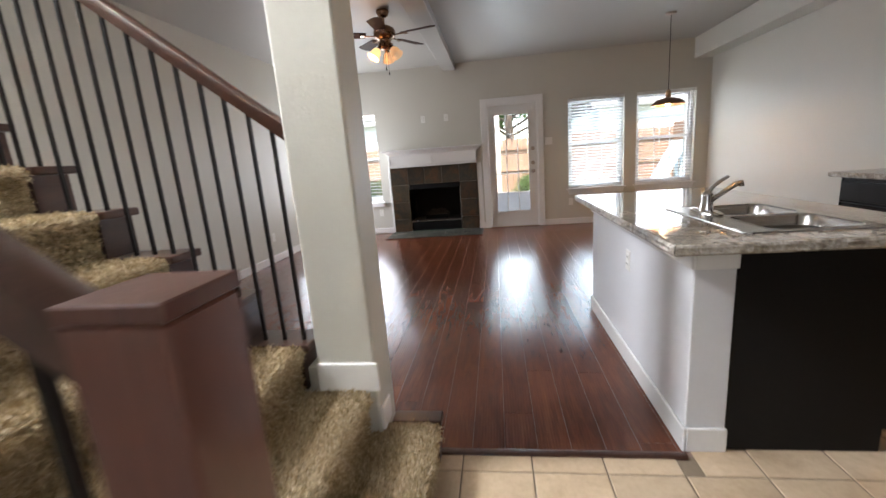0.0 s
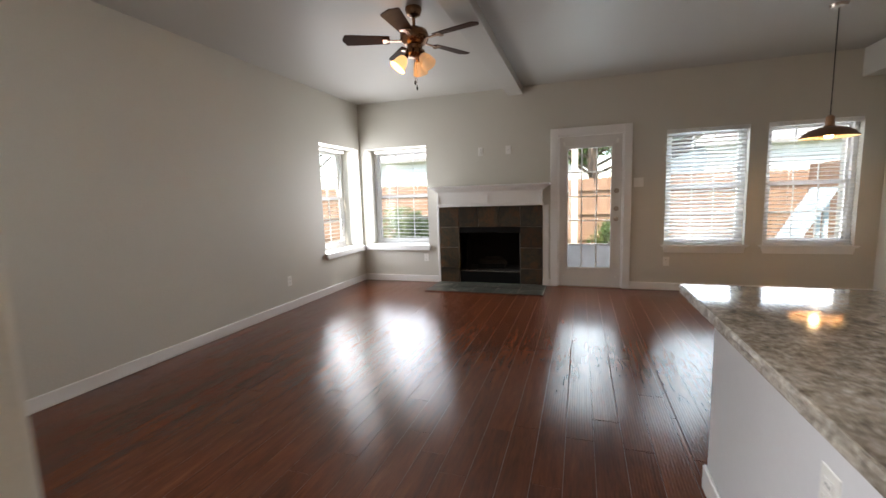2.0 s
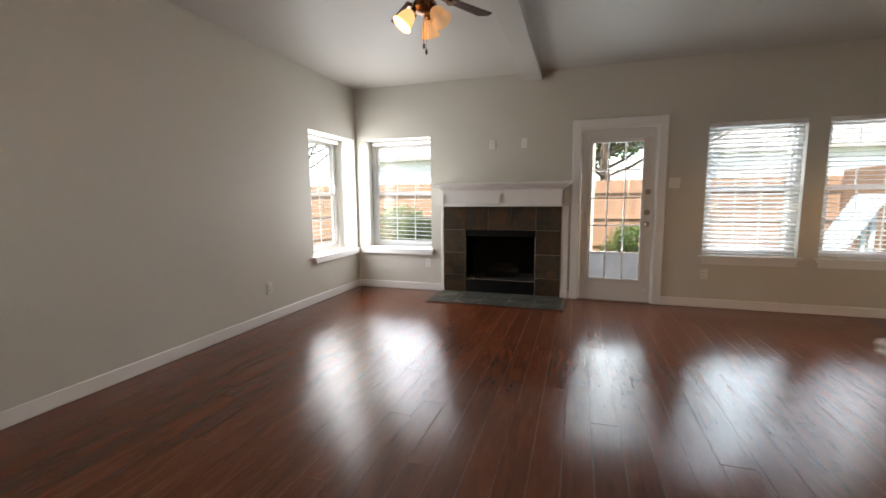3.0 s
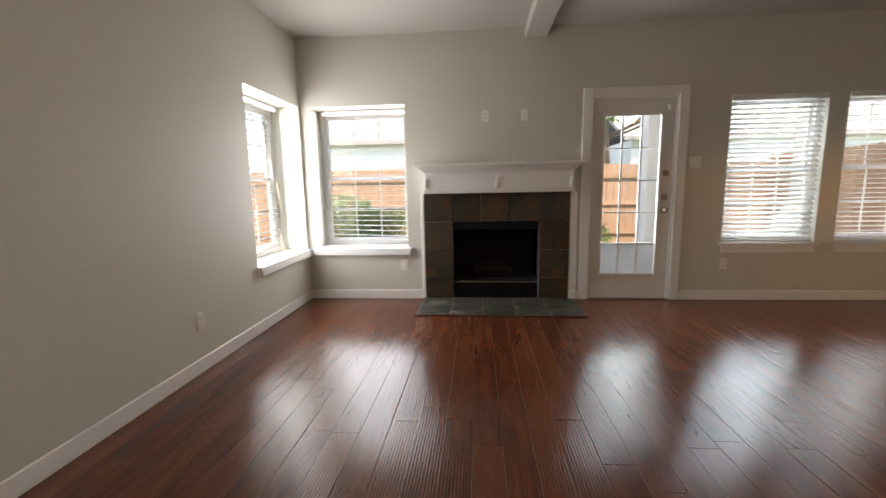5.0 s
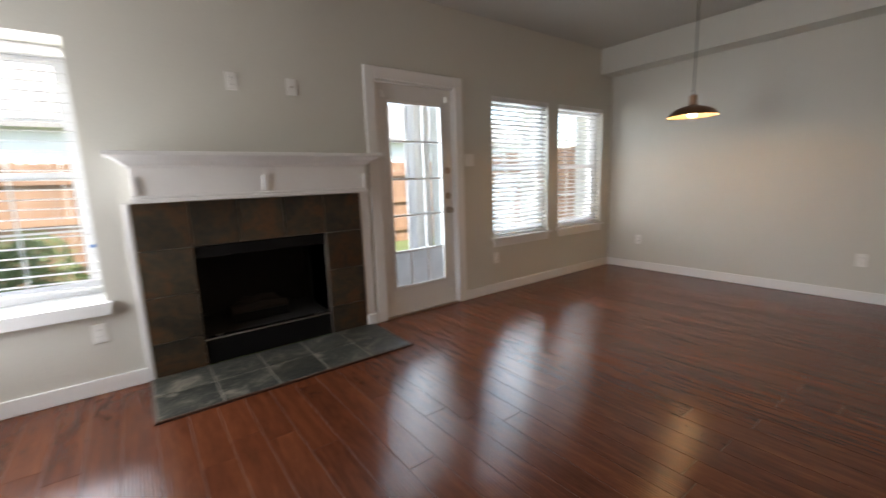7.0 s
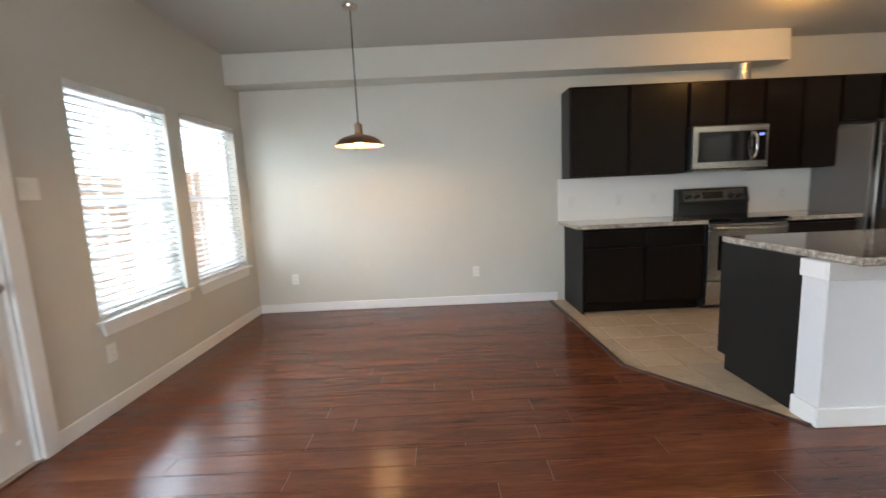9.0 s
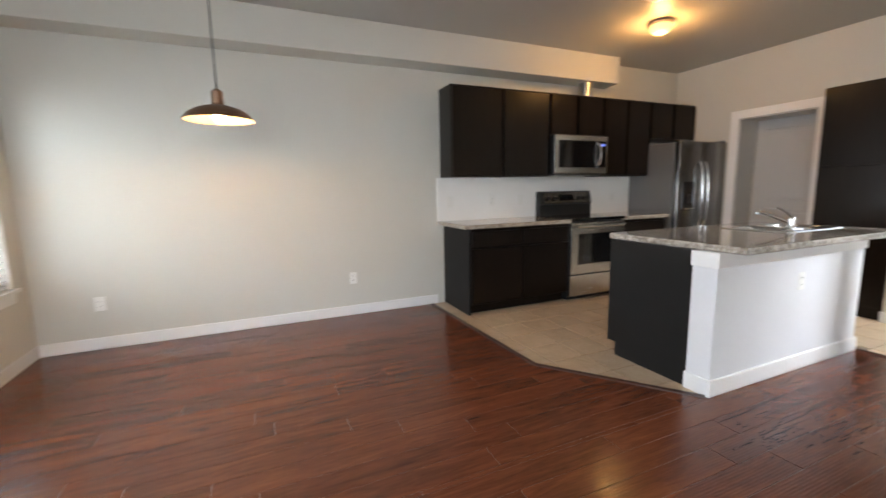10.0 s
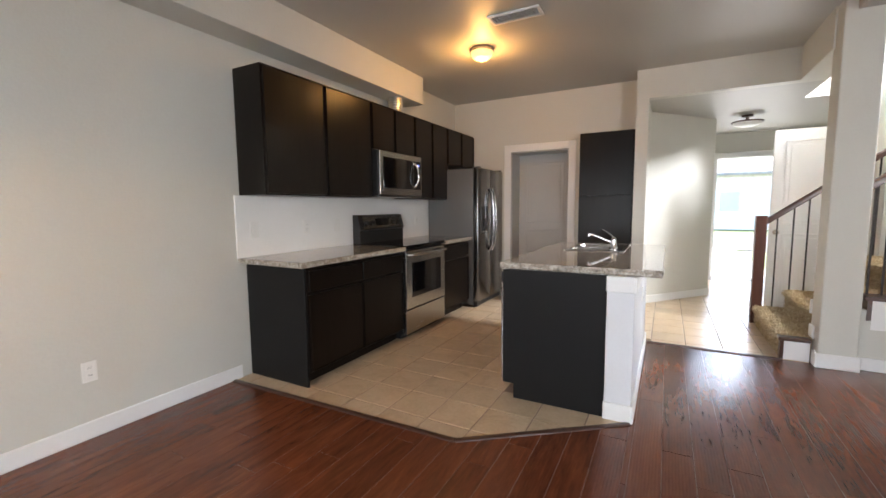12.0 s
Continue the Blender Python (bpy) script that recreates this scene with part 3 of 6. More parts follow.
def blind(name, axis, hole, face, depth, label, tilt, pitch=0.046, drop=None, skew=0.0, head=0.05, w=0.024):
    """A slatted blind hung in front of the sash; tilt in degrees; drop: where its bottom rail hangs; skew: how far the rail hangs askew."""
    a, c, z0, z1 = hole
    a, c = a + 0.012, c - 0.012
    sgn = 1 if axis == "x" else -1
    w0 = face + sgn * depth
    bot = z0 + 0.012 if drop is None else drop

    def q(u0, u1, d0, d1, za, zb, bev=0.002):
        d0, d1 = sorted((w0 + sgn * d0, w0 + sgn * d1))
        return (u0, u1, d0, d1, za, zb, bev) if axis == "x" else (d0, d1, u0, u1, za, zb, bev)
    mid = ((a + c) / 2, w0, z1) if axis == "x" else (w0, (a + c) / 2, z1)
    bl = thing(name, mid, label, "window blind", "window blinds")
    part("headrail", bx(bmesh.new(), *q(a - 0.008, c + 0.008, -0.045, 0.03, z1 - head, z1 - 0.002)), M_BLIND, bl, "white blind valance")
    half = (c - a) / 2
    bm = bmesh.new()
    ribs = [(-w, 0.0), (-w * 0.5, 0.0028), (0, 0.0038), (w * 0.5, 0.0028), (w, 0.0)]
    prism(bm, [(d, h) for d, h in ribs] + [(d, h - 0.0026) for d, h in ribs[::-1]], "x", -half, half)
    slat = mesh_of(bm, "slat", M_BLIND)
    n = int((z1 - head - bot - 0.02) / pitch)
    for i in range(n):
        z = z1 - head - 0.03 - i * pitch
        sag = skew * (i / n) ** 2
        wob = random.uniform(-2.5, 2.5)
        p = pose(mid[0], mid[1], z, 0, 0, 0 if axis == "x" else 90) @ pose(0, 0, 0, tilt + wob, sag, 0)
        piece("slat", slat, bl, p)
    bm = bx(bmesh.new(), -half, half, -0.022, 0.022, 0, 0.018, 0.003)
    rail = mesh_of(bm, "bottom_rail", M_BLIND)
    piece("bottom_rail", rail, bl, pose(mid[0], mid[1], bot, 0, 0, 0 if axis == "x" else 90) @ pose(0, 0, 0, 0, skew, 0))
    for k in (0.16, 0.84):
        u = a + (c - a) * k
        part("ladder_cord", bx(bmesh.new(), *q(u - 0.0012, u + 0.0012, -0.026, -0.024, bot + 0.012, z1 - head, 0)), M_CORD, bl)
    return bl


window("window_1", "x", W_CORNER, YB, 0.305, "white vinyl window set deep in the back wall")
window("window_2", "x", W_ONE, YB, 0.085, "white vinyl dining window")
window("window_3", "x", W_TWO, YB, 0.085, "white vinyl dining window")
window("window_4", "y", W_LEFT, XL, 0.305, "white vinyl window set deep in the side wall")
window("window_5", "y", W_STAIR, XL, 0.155, "white vinyl window high over the stairs")
blind("window_blind", "x", (W_CORNER[0] + 0.055, W_CORNER[1] - 0.012, W_CORNER[2], W_CORNER[3] - 0.005), YB, 0.262, "open white slatted blind, bottom rail hanging askew", 4, 0.056, drop=0.615, skew=2.0, w=0.015)
blind("window_blind", "x", W_ONE, YB, 0.042, "white slatted blind tilted half shut", 32)
blind("window_blind", "x", W_TWO, YB, 0.042, "open white slatted blind", 6)
blind("window_blind", "y", (W_LEFT[0] + 0.012, W_LEFT[1] - 0.055, W_LEFT[2], W_LEFT[3] - 0.005), XL, 0.262, "open white slatted blind in the side window", 5, 0.056, w=0.015)


def sill(name, axis, hole, face, label, deep, lip, over, thick, apron):
    a, c, z0, _ = hole
    bm = bmesh.new()
    if axis == "x":
        prism(bm, [(a - over, z0), (c + over, z0), (c + over - 0.018, z0 - thick), (a - over + 0.018, z0 - thick)], "y", face - lip, face)
        bx(bm, a + 0.001, c - 0.001, face, face + deep, z0 - 0.03, z0 + 0.003)
        if apron:
            prism(bm, [(a - over + 0.03, z0 - thick), (c + over - 0.03, z0 - thick), (c + over - 0.05, z0 - thick - apron), (a - over + 0.05, z0 - thick - apron)], "y", face - 0.016, face)
    else:
        prism(bm, [(a - over, z0), (c + over, z0), (c + over - 0.018, z0 - thick), (a - over + 0.018, z0 - thick)], "x", face, face + lip)
        bx(bm, face - deep, face, a + 0.001, c - 0.001, z0 - 0.03, z0 + 0.003)
    return setting(name, bm, M_SILL, label, "window sill")


sill("sill_1", "x", W_CORNER, YB, "thick white painted window sill", 0.30, 0.045, 0.035, 0.072, 0)
sill("sill_2", "x", W_ONE, YB, "white window stool with apron", 0.08, 0.04, 0.04, 0.022, 0.075)
sill("sill_3", "x", W_TWO, YB, "white window stool with apron", 0.08, 0.04, 0.04, 0.022, 0.075)
sill("sill_4", "y", (W_LEFT[0], W_LEFT[1], W_LEFT[2], 0), XL, "thick white painted window sill", 0.30, 0.045, 0.02, 0.072, 0)
tape = setting("tape", box1(-1.752, -1.728, YB + 0.300, YB + 0.3045, 0.86, 0.885), M_TAPE, "small scrap of blue tape on the window frame", "tape")

# ---- patio door ----
D0, D1, DZ = DOOR[0] + 0.022, DOOR[1] - 0.022, DOOR[3] - 0.024
DY = YB + 0.022
pd = thing("door_1", ((D0 + D1) / 2, DY, 0.01), "white patio door with fifteen lites, closed", "door", kind="structure")
G = (0.297, 0.857, 0.262, 1.872)
bm = bmesh.new()
for b in ((D0, G[0], DY, DY + 0.044, 0.012, DZ), (G[1], D1, DY, DY + 0.044, 0.012, DZ), (G[0], G[1], DY, DY + 0.044, 0.012, G[2]), (G[0], G[1], DY, DY + 0.044, G[3], DZ)):
    bx(bm, *b)
part("slab", bm, M_DOOR, pd)
bm = bmesh.new()
for b in ((G[0] - 0.022, G[0] + 0.012, G[2] - 0.022, G[3] + 0.022), (G[1] - 0.012, G[1] + 0.022, G[2] - 0.022, G[3] + 0.022), (G[0] + 0.012, G[1] - 0.012, G[2] - 0.022, G[2] + 0.012), (G[0] + 0.012, G[1] - 0.012, G[3] - 0.012, G[3] + 0.022)):
    bx(bm, b[0], b[1], DY - 0.010, DY + 0.0, b[2], b[3], 0.003)
part("lite_frame", bm, M_DOOR, pd)
rows = [G[2] + (G[3] - G[2]) * k / 5 for k in range(6)]
cols = [G[0] + (G[1] - G[0]) * k / 3 for k in range(4)]
for i in range(3):
    for j in range(5):
        pane = part("pane", box1(cols[i] + 0.006, cols[i + 1] - 0.006, DY + 0.018, DY + 0.024, rows[j] + 0.006, rows[j + 1] - 0.006), M_FROST if j == 0 else M_GLASS, pd, "frosted pane" if j == 0 else "")
        pane.visible_shadow = False
for x in cols[1:3]:
    part("muntin", box1(x - 0.008, x + 0.008, DY + 0.008, DY + 0.034, G[2], G[3], 0.003), M_DOOR, pd)
for z in rows[1:5]:
    for i in range(3):
        part("muntin", box1(cols[i] + 0.008, cols[i + 1] - 0.008, DY + 0.009, DY + 0.033, z - 0.008, z + 0.008, 0.003), M_DOOR, pd)
for z, kind in ((1.294, "deadbolt"), (1.06, "deadbolt"), (0.925, "knob")):
    bm = bmesh.new()
    rod(bm, (0.915, DY - 0.008, z), (0.915, DY, z), 0.031, 0.033, 20)
    lock = part(kind, bm, M_NICKEL, pd, "brushed nickel " + kind, True)
    bm = bmesh.new()
    if kind == "knob":
        turn = Matrix.Rotation(radians(90), 4, "X")
        lathe(bm, [(0.0, 0.062), (0.018, 0.060), (0.027, 0.048), (0.026, 0.036), (0.012, 0.026), (0.011, 0.008)], (0.915, DY, z), 20, turn)
        part("grip", bm, M_NICKEL, lock, "", True)
    else:
        bx(bm, 0.903, 0.927, DY - 0.024, DY - 0.008, z - 0.005, z + 0.005, 0.003)
        part("thumb_turn", bm, M_NICKEL, lock)
for x in (D0 + 0.06, D1 - 0.06):
    part("blind_bracket", box1(x - 0.014, x + 0.014, DY - 0.028, DY, 1.905, 1.955, 0.004), M_WHITEPL, pd, "white blind bracket")
    part("blind_clip", box1(x - 0.008, x + 0.008, DY - 0.012, DY, 0.14, 0.16, 0.002), M_WHITEPL, pd)
setting("threshold_patio", box1(DOOR[0], DOOR[1], YB - 0.01, YB + 0.24, 0.0, 0.012, 0.003), M_NICKEL, "metal patio door threshold", "threshold")

# ---- fireplace ----
FX0, FX1, FO0, FO1, FOT, FTOP = -1.525, -0.025, -1.225, -0.329, 0.835, 1.13
fp = thing("fireplace", (-0.775, YB, 0), "slate tiled fireplace with black firebox", "fireplace")
bm = bmesh.new()
bx(bm, FX0, FO0 - 0.002, YB - 0.014, YB - 0.001, 0.012, FTOP)
bx(bm, FO1 + 0.002, FX1, YB - 0.014, YB - 0.001, 0.012, FTOP)
bx(bm, FO0 - 0.002, FO1 + 0.002, YB - 0.014, YB - 0.001, FOT, FTOP)
part("tile_backing", bm, M_SGROUT, fp, "pale grout between slate tiles")


def slab_mesh(w, h, name, material, th=0.012):
    """A slate tile in the x-z plane with a slightly uneven face."""
    bm = bmesh.new()
    n = 5
    g = [[bm.verts.new((w * (i / n - 0.5), -th + 0.0022 * noise.noise(Vector((i * 1.7 + w * 9, j * 1.3 + h * 5, w + h))), h * (j / n - 0.5))) for i in range(n + 1)] for j in range(n + 1)]
    for j in range(n):
        for i in range(n):
            bm.faces.new((g[j][i], g[j][i + 1], g[j + 1][i + 1], g[j + 1][i]))
    rim = [g[0][i] for i in range(n)] + [g[j][n] for j in range(n)] + [g[n][i] for i in range(n, 0, -1)] + [g[j][0] for j in range(n, 0, -1)]
    back = [bm.verts.new((v.co.x, 0, v.co.z)) for v in rim]
    for i in range(len(rim)):
        k = (i + 1) % len(rim)
        bm.faces.new((rim[k], rim[i], back[i], back[k]))
    return mesh_of(bm, name, material)


xs = [FX0, FO0, -0.93, -0.63, FO1, FX1]
gap = 0.003
for i in range(5):
    w, h = xs[i + 1] - xs[i] - 2 * gap, FTOP - FOT - 2 * gap
    piece("slate_tile", slab_mesh(w, h, "slate_tile", M_SLATE), fp, pose((xs[i] + xs[i + 1]) / 2, YB - 0.013, (FOT + FTOP) / 2))
zs = [0.014, 0.235, 0.535, FOT]
for a, c in ((FX0, FO0), (FO1, FX1)):
    for j in range(3):
        piece("slate_tile", slab_mesh(c - a - 2 * gap, zs[j + 1] - zs[j] - 2 * gap, "slate_tile", M_SLATE), fp, pose((a + c) / 2, YB - 0.013, (zs[j] + zs[j + 1]) / 2))
# firebox
for nm, b in (("firebox_back", (FO0 - 0.03, FO1 + 0.03, YB + 0.60, YB + 0.64, 0.0, FOT + 0.05)), ("firebox_side", (FO0 - 0.04, FO0, YB + 0.01, YB + 0.60, 0, FOT)), ("firebox_side", (FO1, FO1 + 0.04, YB + 0.01, YB + 0.60, 0, FOT)),
              ("firebox_top", (FO0 - 0.04, FO1 + 0.04, YB + 0.01, YB + 0.60, FOT, FOT + 0.05)), ("firebox_floor", (FO0, FO1, YB + 0.06, YB + 0.60, 0.15, 0.19))):
    part(nm, box1(*b), M_BRICK, fp, "near-black firebox lining")
part("hood", box1(FO0 + 0.002, FO1 - 0.002, YB - 0.010, YB + 0.03, FOT - 0.085, FOT - 0.002, 0.004), M_BLACK, fp, "black metal smoke hood")
part("base_panel", box1(FO0 + 0.002, FO1 - 0.002, YB - 0.006, YB + 0.03, 0.014, 0.178, 0.004), M_BLACK, fp, "black metal base panel")
part("lip", box1(FO0 + 0.006, FO1 - 0.006, YB - 0.008, YB + 0.06, 0.180, 0.191, 0.002), M_STEEL, fp, "bare metal edge of the firebox floor")
part("edge_strip", box1(FO1 - 0.010, FO1 - 0.003, YB - 0.016, YB, 0.014, FOT - 0.09, 0.001), M_STEEL, fp, "thin metal edge strip")
for k, (x0, x1, yy, r) in enumerate(((-1.0, -0.58, 0.33, 0.045), (-0.95, -0.62, 0.42, 0.05), (-0.9, -0.66, 0.37, 0.04))):
    bm = bmesh.new()
    tube(bm, [(x0 + (x1 - x0) * t / 6, YB + yy + 0.012 * math.sin(t * 2 + k), 0.255 + 0.055 * (k == 2) + 0.008 * math.cos(t * 1.7)) for t in range(7)], r, 12)
    part("log", bm, M_LOG, fp, "dark ceramic log", True)
bm = bmesh.new()
for x in (-0.98, -0.80, -0.62):
    bx(bm, x - 0.008, x + 0.008, YB + 0.22, YB + 0.50, 0.195, 0.212)
bx(bm, -1.0, -0.6, YB + 0.22, YB + 0.236, 0.19, 0.26)
part("grate", bm, M_BLACK, fp, "black iron fire grate")
# hearth
he = thing("hearth", (-0.77, 6.95, 0), "green-grey slate hearth flush with the wood floor", "hearth")
HX0, HX1, HY0, HY1 = -1.545, 0.022, 6.648, YB - 0.015
part("hearth_bed", box1(HX0, HX1, HY0, HY1, 0.0, 0.0105), M_SGROUT, he, "pale grout bed")
part("hearth_edge", bx(bx(bx(bmesh.new(), HX0 - 0.016, HX1 + 0.016, HY0 - 0.016, HY0, 0, 0.013, 0.003), HX0 - 0.016, HX0, HY0, HY1, 0, 0.013, 0.003), HX1, HX1 + 0.016, HY0, HY1, 0, 0.013, 0.003), M_DARKWOOD, he, "thin wood edging")
hx = [HX0, -1.225, -0.915, -0.605, -0.295, HX1]
for i in range(5):
    for a, c in ((HY0, 6.955), (6.955, HY1)):
        me = slab_mesh(hx[i + 1] - hx[i] - 0.010, c - a - 0.010, "slate_tile", M_HEARTH, 0.008)
        piece("slate_tile", me, he, pose((hx[i] + hx[i + 1]) / 2, (a + c) / 2, 0.005, -90, 0, 0))
# mantel
mt = thing("mantel", (-0.775, YB, 1.13), "white painted wooden mantelpiece with crown moulding", "mantel")
MY = 7.115
part("frieze", box1(-1.50, -0.02, MY + 0.012, YB, 1.150, 1.345, 0.003), M_TRIM, mt)
bm = bmesh.new()
bx(bm, -1.512, -0.008, MY - 0.012, YB, 1.134, 1.158, 0.005)
bx(bm, -1.506, -0.014, MY - 0.002, YB, 1.158, 1.176, 0.004)
part("lower_moulding", bm, M_TRIM, mt)
for x in (-1.487, -0.770, -0.033):
    part("corbel_block", box1(x - 0.013, x + 0.013, MY - 0.004, MY + 0.012, 1.176, 1.285, 0.003), M_TRIM, mt)
bm = bmesh.new()
pr = [(YB, 1.335), (MY + 0.010, 1.335), (MY + 0.004, 1.350), (MY - 0.012, 1.360), (MY - 0.03, 1.378), (MY - 0.055, 1.392), (MY - 0.075, 1.402), (YB, 1.402)]
k = len(pr)
ov = [0.0 if y > MY + 0.02 else MY + 0.012 - y for y, _ in pr]
ov[-1], ov[0] = 0.087, 0.0
lo = [bm.verts.new((-1.50 - o, y, z)) for (y, z), o in zip(pr, ov)]
hi = [bm.verts.new((-0.02 + o, y, z)) for (y, z), o in zip(pr, ov)]
for i in range(k):
    bm.faces.new((lo[i], lo[(i + 1) % k], hi[(i + 1) % k], hi[i]))
bm.faces.new(lo[::-1])
bm.faces.new(hi)
bmesh.ops.recalc_face_normals(bm, faces=bm.faces)
part("crown_moulding", bm, M_TRIM, mt)
part("shelf", box1(-1.605, 0.085, MY - 0.095, YB, 1.402, 1.428, 0.006, 2), M_TRIM, mt)
board("trim_fireplace", [(FX0 - 0.035, FX0 - 0.001, YB - 0.02, YB, 0, 1.134), (FX1 + 0.001, FX1 + 0.083, YB - 0.018, YB, 0, 1.134), (FX1 + 0.001, FX1 + 0.087, YB - 0.03, YB - 0.018, 0, 0.10)], "white trim boards beside the slate surround", "trim")


# ---- plates on the walls ----
def plate(name, label, category, at, face, kind, group=""):
    """A switch or socket plate; face: the way it looks, '+x', '-x', '-y'."""
    turn = {"-y": 0, "+x": 90, "-x": -90, "+y": 180}[face]
    th = thing(name, at, label, category, group)
    th.rotation_euler = (0, 0, radians(turn))
    def add(nm, bm, m, par):
        ob = new(nm, mesh_of(bm, nm, m))
        ob.parent = par
        return ob
    w = 0.058 if kind == "switch2" else 0.036
    add("cover_plate", box1(-w, w, -0.006, 0, -0.058, 0.058, 0.003, 2), M_WHITEPL, th)
    if kind == "outlet":
        for z in (-0.021, 0.021):
            s = add("socket", box1(-0.017, 0.017, -0.0085, -0.006, z - 0.0145, z + 0.0145, 0.003), M_WHITEPL, th)
            for x in (-0.006, 0.006):
                add("slot", box1(x - 0.0012, x + 0.0012, -0.0092, -0.0085, z - 0.004, z + 0.005), M_SLOT, s)
    elif kind == "coax":
        bm = bmesh.new()
        rod(bm, (0, -0.016, 0), (0, -0.006, 0), 0.005)
        add("jack", bm, M_NICKEL, th)
    elif kind == "blank":
        add("insert", box1(-0.017, 0.017, -0.0085, -0.006, -0.033, 0.033, 0.002), M_WHITEPL, th)
    else:
        for x in ((-0.024, 0.024) if kind == "switch2" else (0,)):
            add("rocker", box1(x - 0.016, x + 0.016, -0.010, -0.006, -0.033, 0.033, 0.002), M_WHITEPL, th)
    return th


G_OUT = "wall outlets"
plate("wall_outlet", "white outlet above the mantel", "outlet", (-0.880, YB, 1.902), "-y", "outlet", G_OUT)
plate("cable_jack", "white cable plate above the mantel", "wall plate", (-0.489, YB, 1.902), "-y", "coax")
plate("light_switch", "white double switch beside the patio door", "switch", (1.172, YB, 1.39), "-y", "switch2")
for x in (-1.757, 1.518):
    plate("wall_outlet", "white outlet low on the back wall", "outlet", (x, YB, 0.375), "-y", "outlet", G_OUT)
plate("wall_outlet", "white outlet low on the side wall", "outlet", (XL, 5.425, 0.345), "+x", "outlet", G_OUT)
plate("wall_outlet", "white outlet low on the side wall", "outlet", (XL, 2.75, 0.345), "+x", "outlet", G_OUT)
for y in (4.805, 6.846):
    plate("wall_outlet", "white outlet low on the dining wall", "outlet", (XR, y, 0.375), "-x", "outlet", G_OUT)
for y, k in ((3.73, "blank"), (3.21, "outlet"), (2.83, "switch"), (1.42, "outlet")):
    plate("wall_outlet" if k == "outlet" else "light_switch", "white plate on the backsplash", "outlet" if k == "outlet" else "switch", (XR - 0.0125, y, 1.10), "-x", k)
plate("wall_outlet", "white outlet on the island half wall", "outlet", (0.995, 2.44, 0.606), "-x", "outlet", G_OUT)

# ---- stairs ----
RISE, RUN, SX = 0.188, 0.246, 0.006
CY0, CY1, NST = 0.425, 1.490, 11
st = thing("staircase", (-1.2, 1.0, 0), "carpeted staircase with dark wood tread ends", "stairs", kind="structure")


def carpet_step(k):
    """Tread k's carpet: a waterfall sheet over riser, rounded nosing and tread, with a shaggy surface."""
    x0, zt = SX - RUN * (k - 1), RISE * k
    y1 = CY1 + (0.075 if k == 1 else 0.0)
    prof = []
    for i in range(14):
        prof.append((x0 - 0.022, zt - RISE + (RISE - 0.045) * i / 13))
    for i in range(9):
        a = radians(-90 + 180 * i / 8)
        prof.append((x0 - 0.022 + 0.024 * math.cos(a), zt - 0.023 + 0.023 * math.sin(a)))
    for i in range(1, 18):
        prof.append((x0 - 0.022 - RUN * i / 17, zt))
    bm = bmesh.new()
    ny = 110
    grid = []
    for i, (x, z) in enumerate(prof):
        ring = []
        for j in range(ny + 1):
            y = CY0 + (y1 - CY0) * j / ny
            d = 0.010 * noise.noise(Vector((x * 60, y * 42, z * 60))) + 0.006 * noise.noise(Vector((x * 125, y * 95, z * 125)))
            ring.append(bm.verts.new((x + d * (0.9 if i < 20 else 0.2), y, z + d * (0.9 if i > 16 else 0.2))))
        grid.append(ring)
    for a, c in zip(grid, grid[1:]):
        for j in range(ny):
            bm.faces.new((a[j], a[j + 1], c[j + 1], c[j]))
    # close the sides and underneath
    for j, flip in ((0, False), (ny, True)):
        ring = [g[j] for g in grid] + [bm.verts.new((prof[-1][0], grid[0][j].co.y, zt - RISE))]
        bm.faces.new(ring if not flip else ring[::-1])
    return bm


def pile(k, n, parent):
    """Loose yarn tufts standing off step k's riser, nosing and tread."""
    rng = np.random.default_rng(40 + k)
    x0, zt = SX - RUN * (k - 1) - 0.022, RISE * k
    y1 = CY1 + (0.075 if k == 1 else 0.0)
    s = rng.uniform(0, 0.463, n)
    a = np.clip((s - 0.143) / 0.074, 0, 1) * math.pi - math.pi / 2
    on_riser, on_tread = s < 0.143, s > 0.217
    px = np.where(on_riser, x0, np.where(on_tread, x0 - (s - 0.217), x0 + 0.024 * np.cos(a)))
    pz = np.where(on_riser, zt - RISE + s, np.where(on_tread, zt, zt - 0.023 + 0.023 * np.sin(a)))
    nx, nz = np.where(on_riser, 1.0, np.cos(a)), np.where(on_riser, 0.0, np.sin(a))
    p = np.stack([px, rng.uniform(CY0 + 0.004, y1 - 0.004, n), pz], 1) - np.array(base_of(parent))
    nor = np.stack([nx, np.zeros(n), nz], 1)
    ln = rng.uniform(0.009, 0.017, (n, 1))
    bend = rng.normal(0, 0.55, (n, 3))
    bend[:, 2] -= 0.15
    mid, tip = p + nor * ln * 0.6 + bend * ln * 0.25, p + nor * ln * 0.85 + bend * ln
    side = np.cross(bend, rng.normal(0, 1, (n, 3)))
    side *= 0.0021 / np.linalg.norm(side, axis=1, keepdims=True)
    verts = np.stack([p - side, p + side, mid + side * 1.2, mid - side * 1.2, tip], 1).reshape(-1, 3)
    i = np.arange(n) * 5
    faces = np.stack([i, i + 1, i + 2, i + 3], 1).tolist() + np.stack([i + 3, i + 2, i + 4], 1).tolist()
    me = bpy.data.meshes.new("pile")
    me.from_pydata(verts.tolist(), [], faces)
    me.materials.append(M_TUFT)
    ob = new("pile", me)
    ob.parent = parent
    ob["label"] = "shaggy beige carpet pile"
    tagged(ob, kind="stuff")


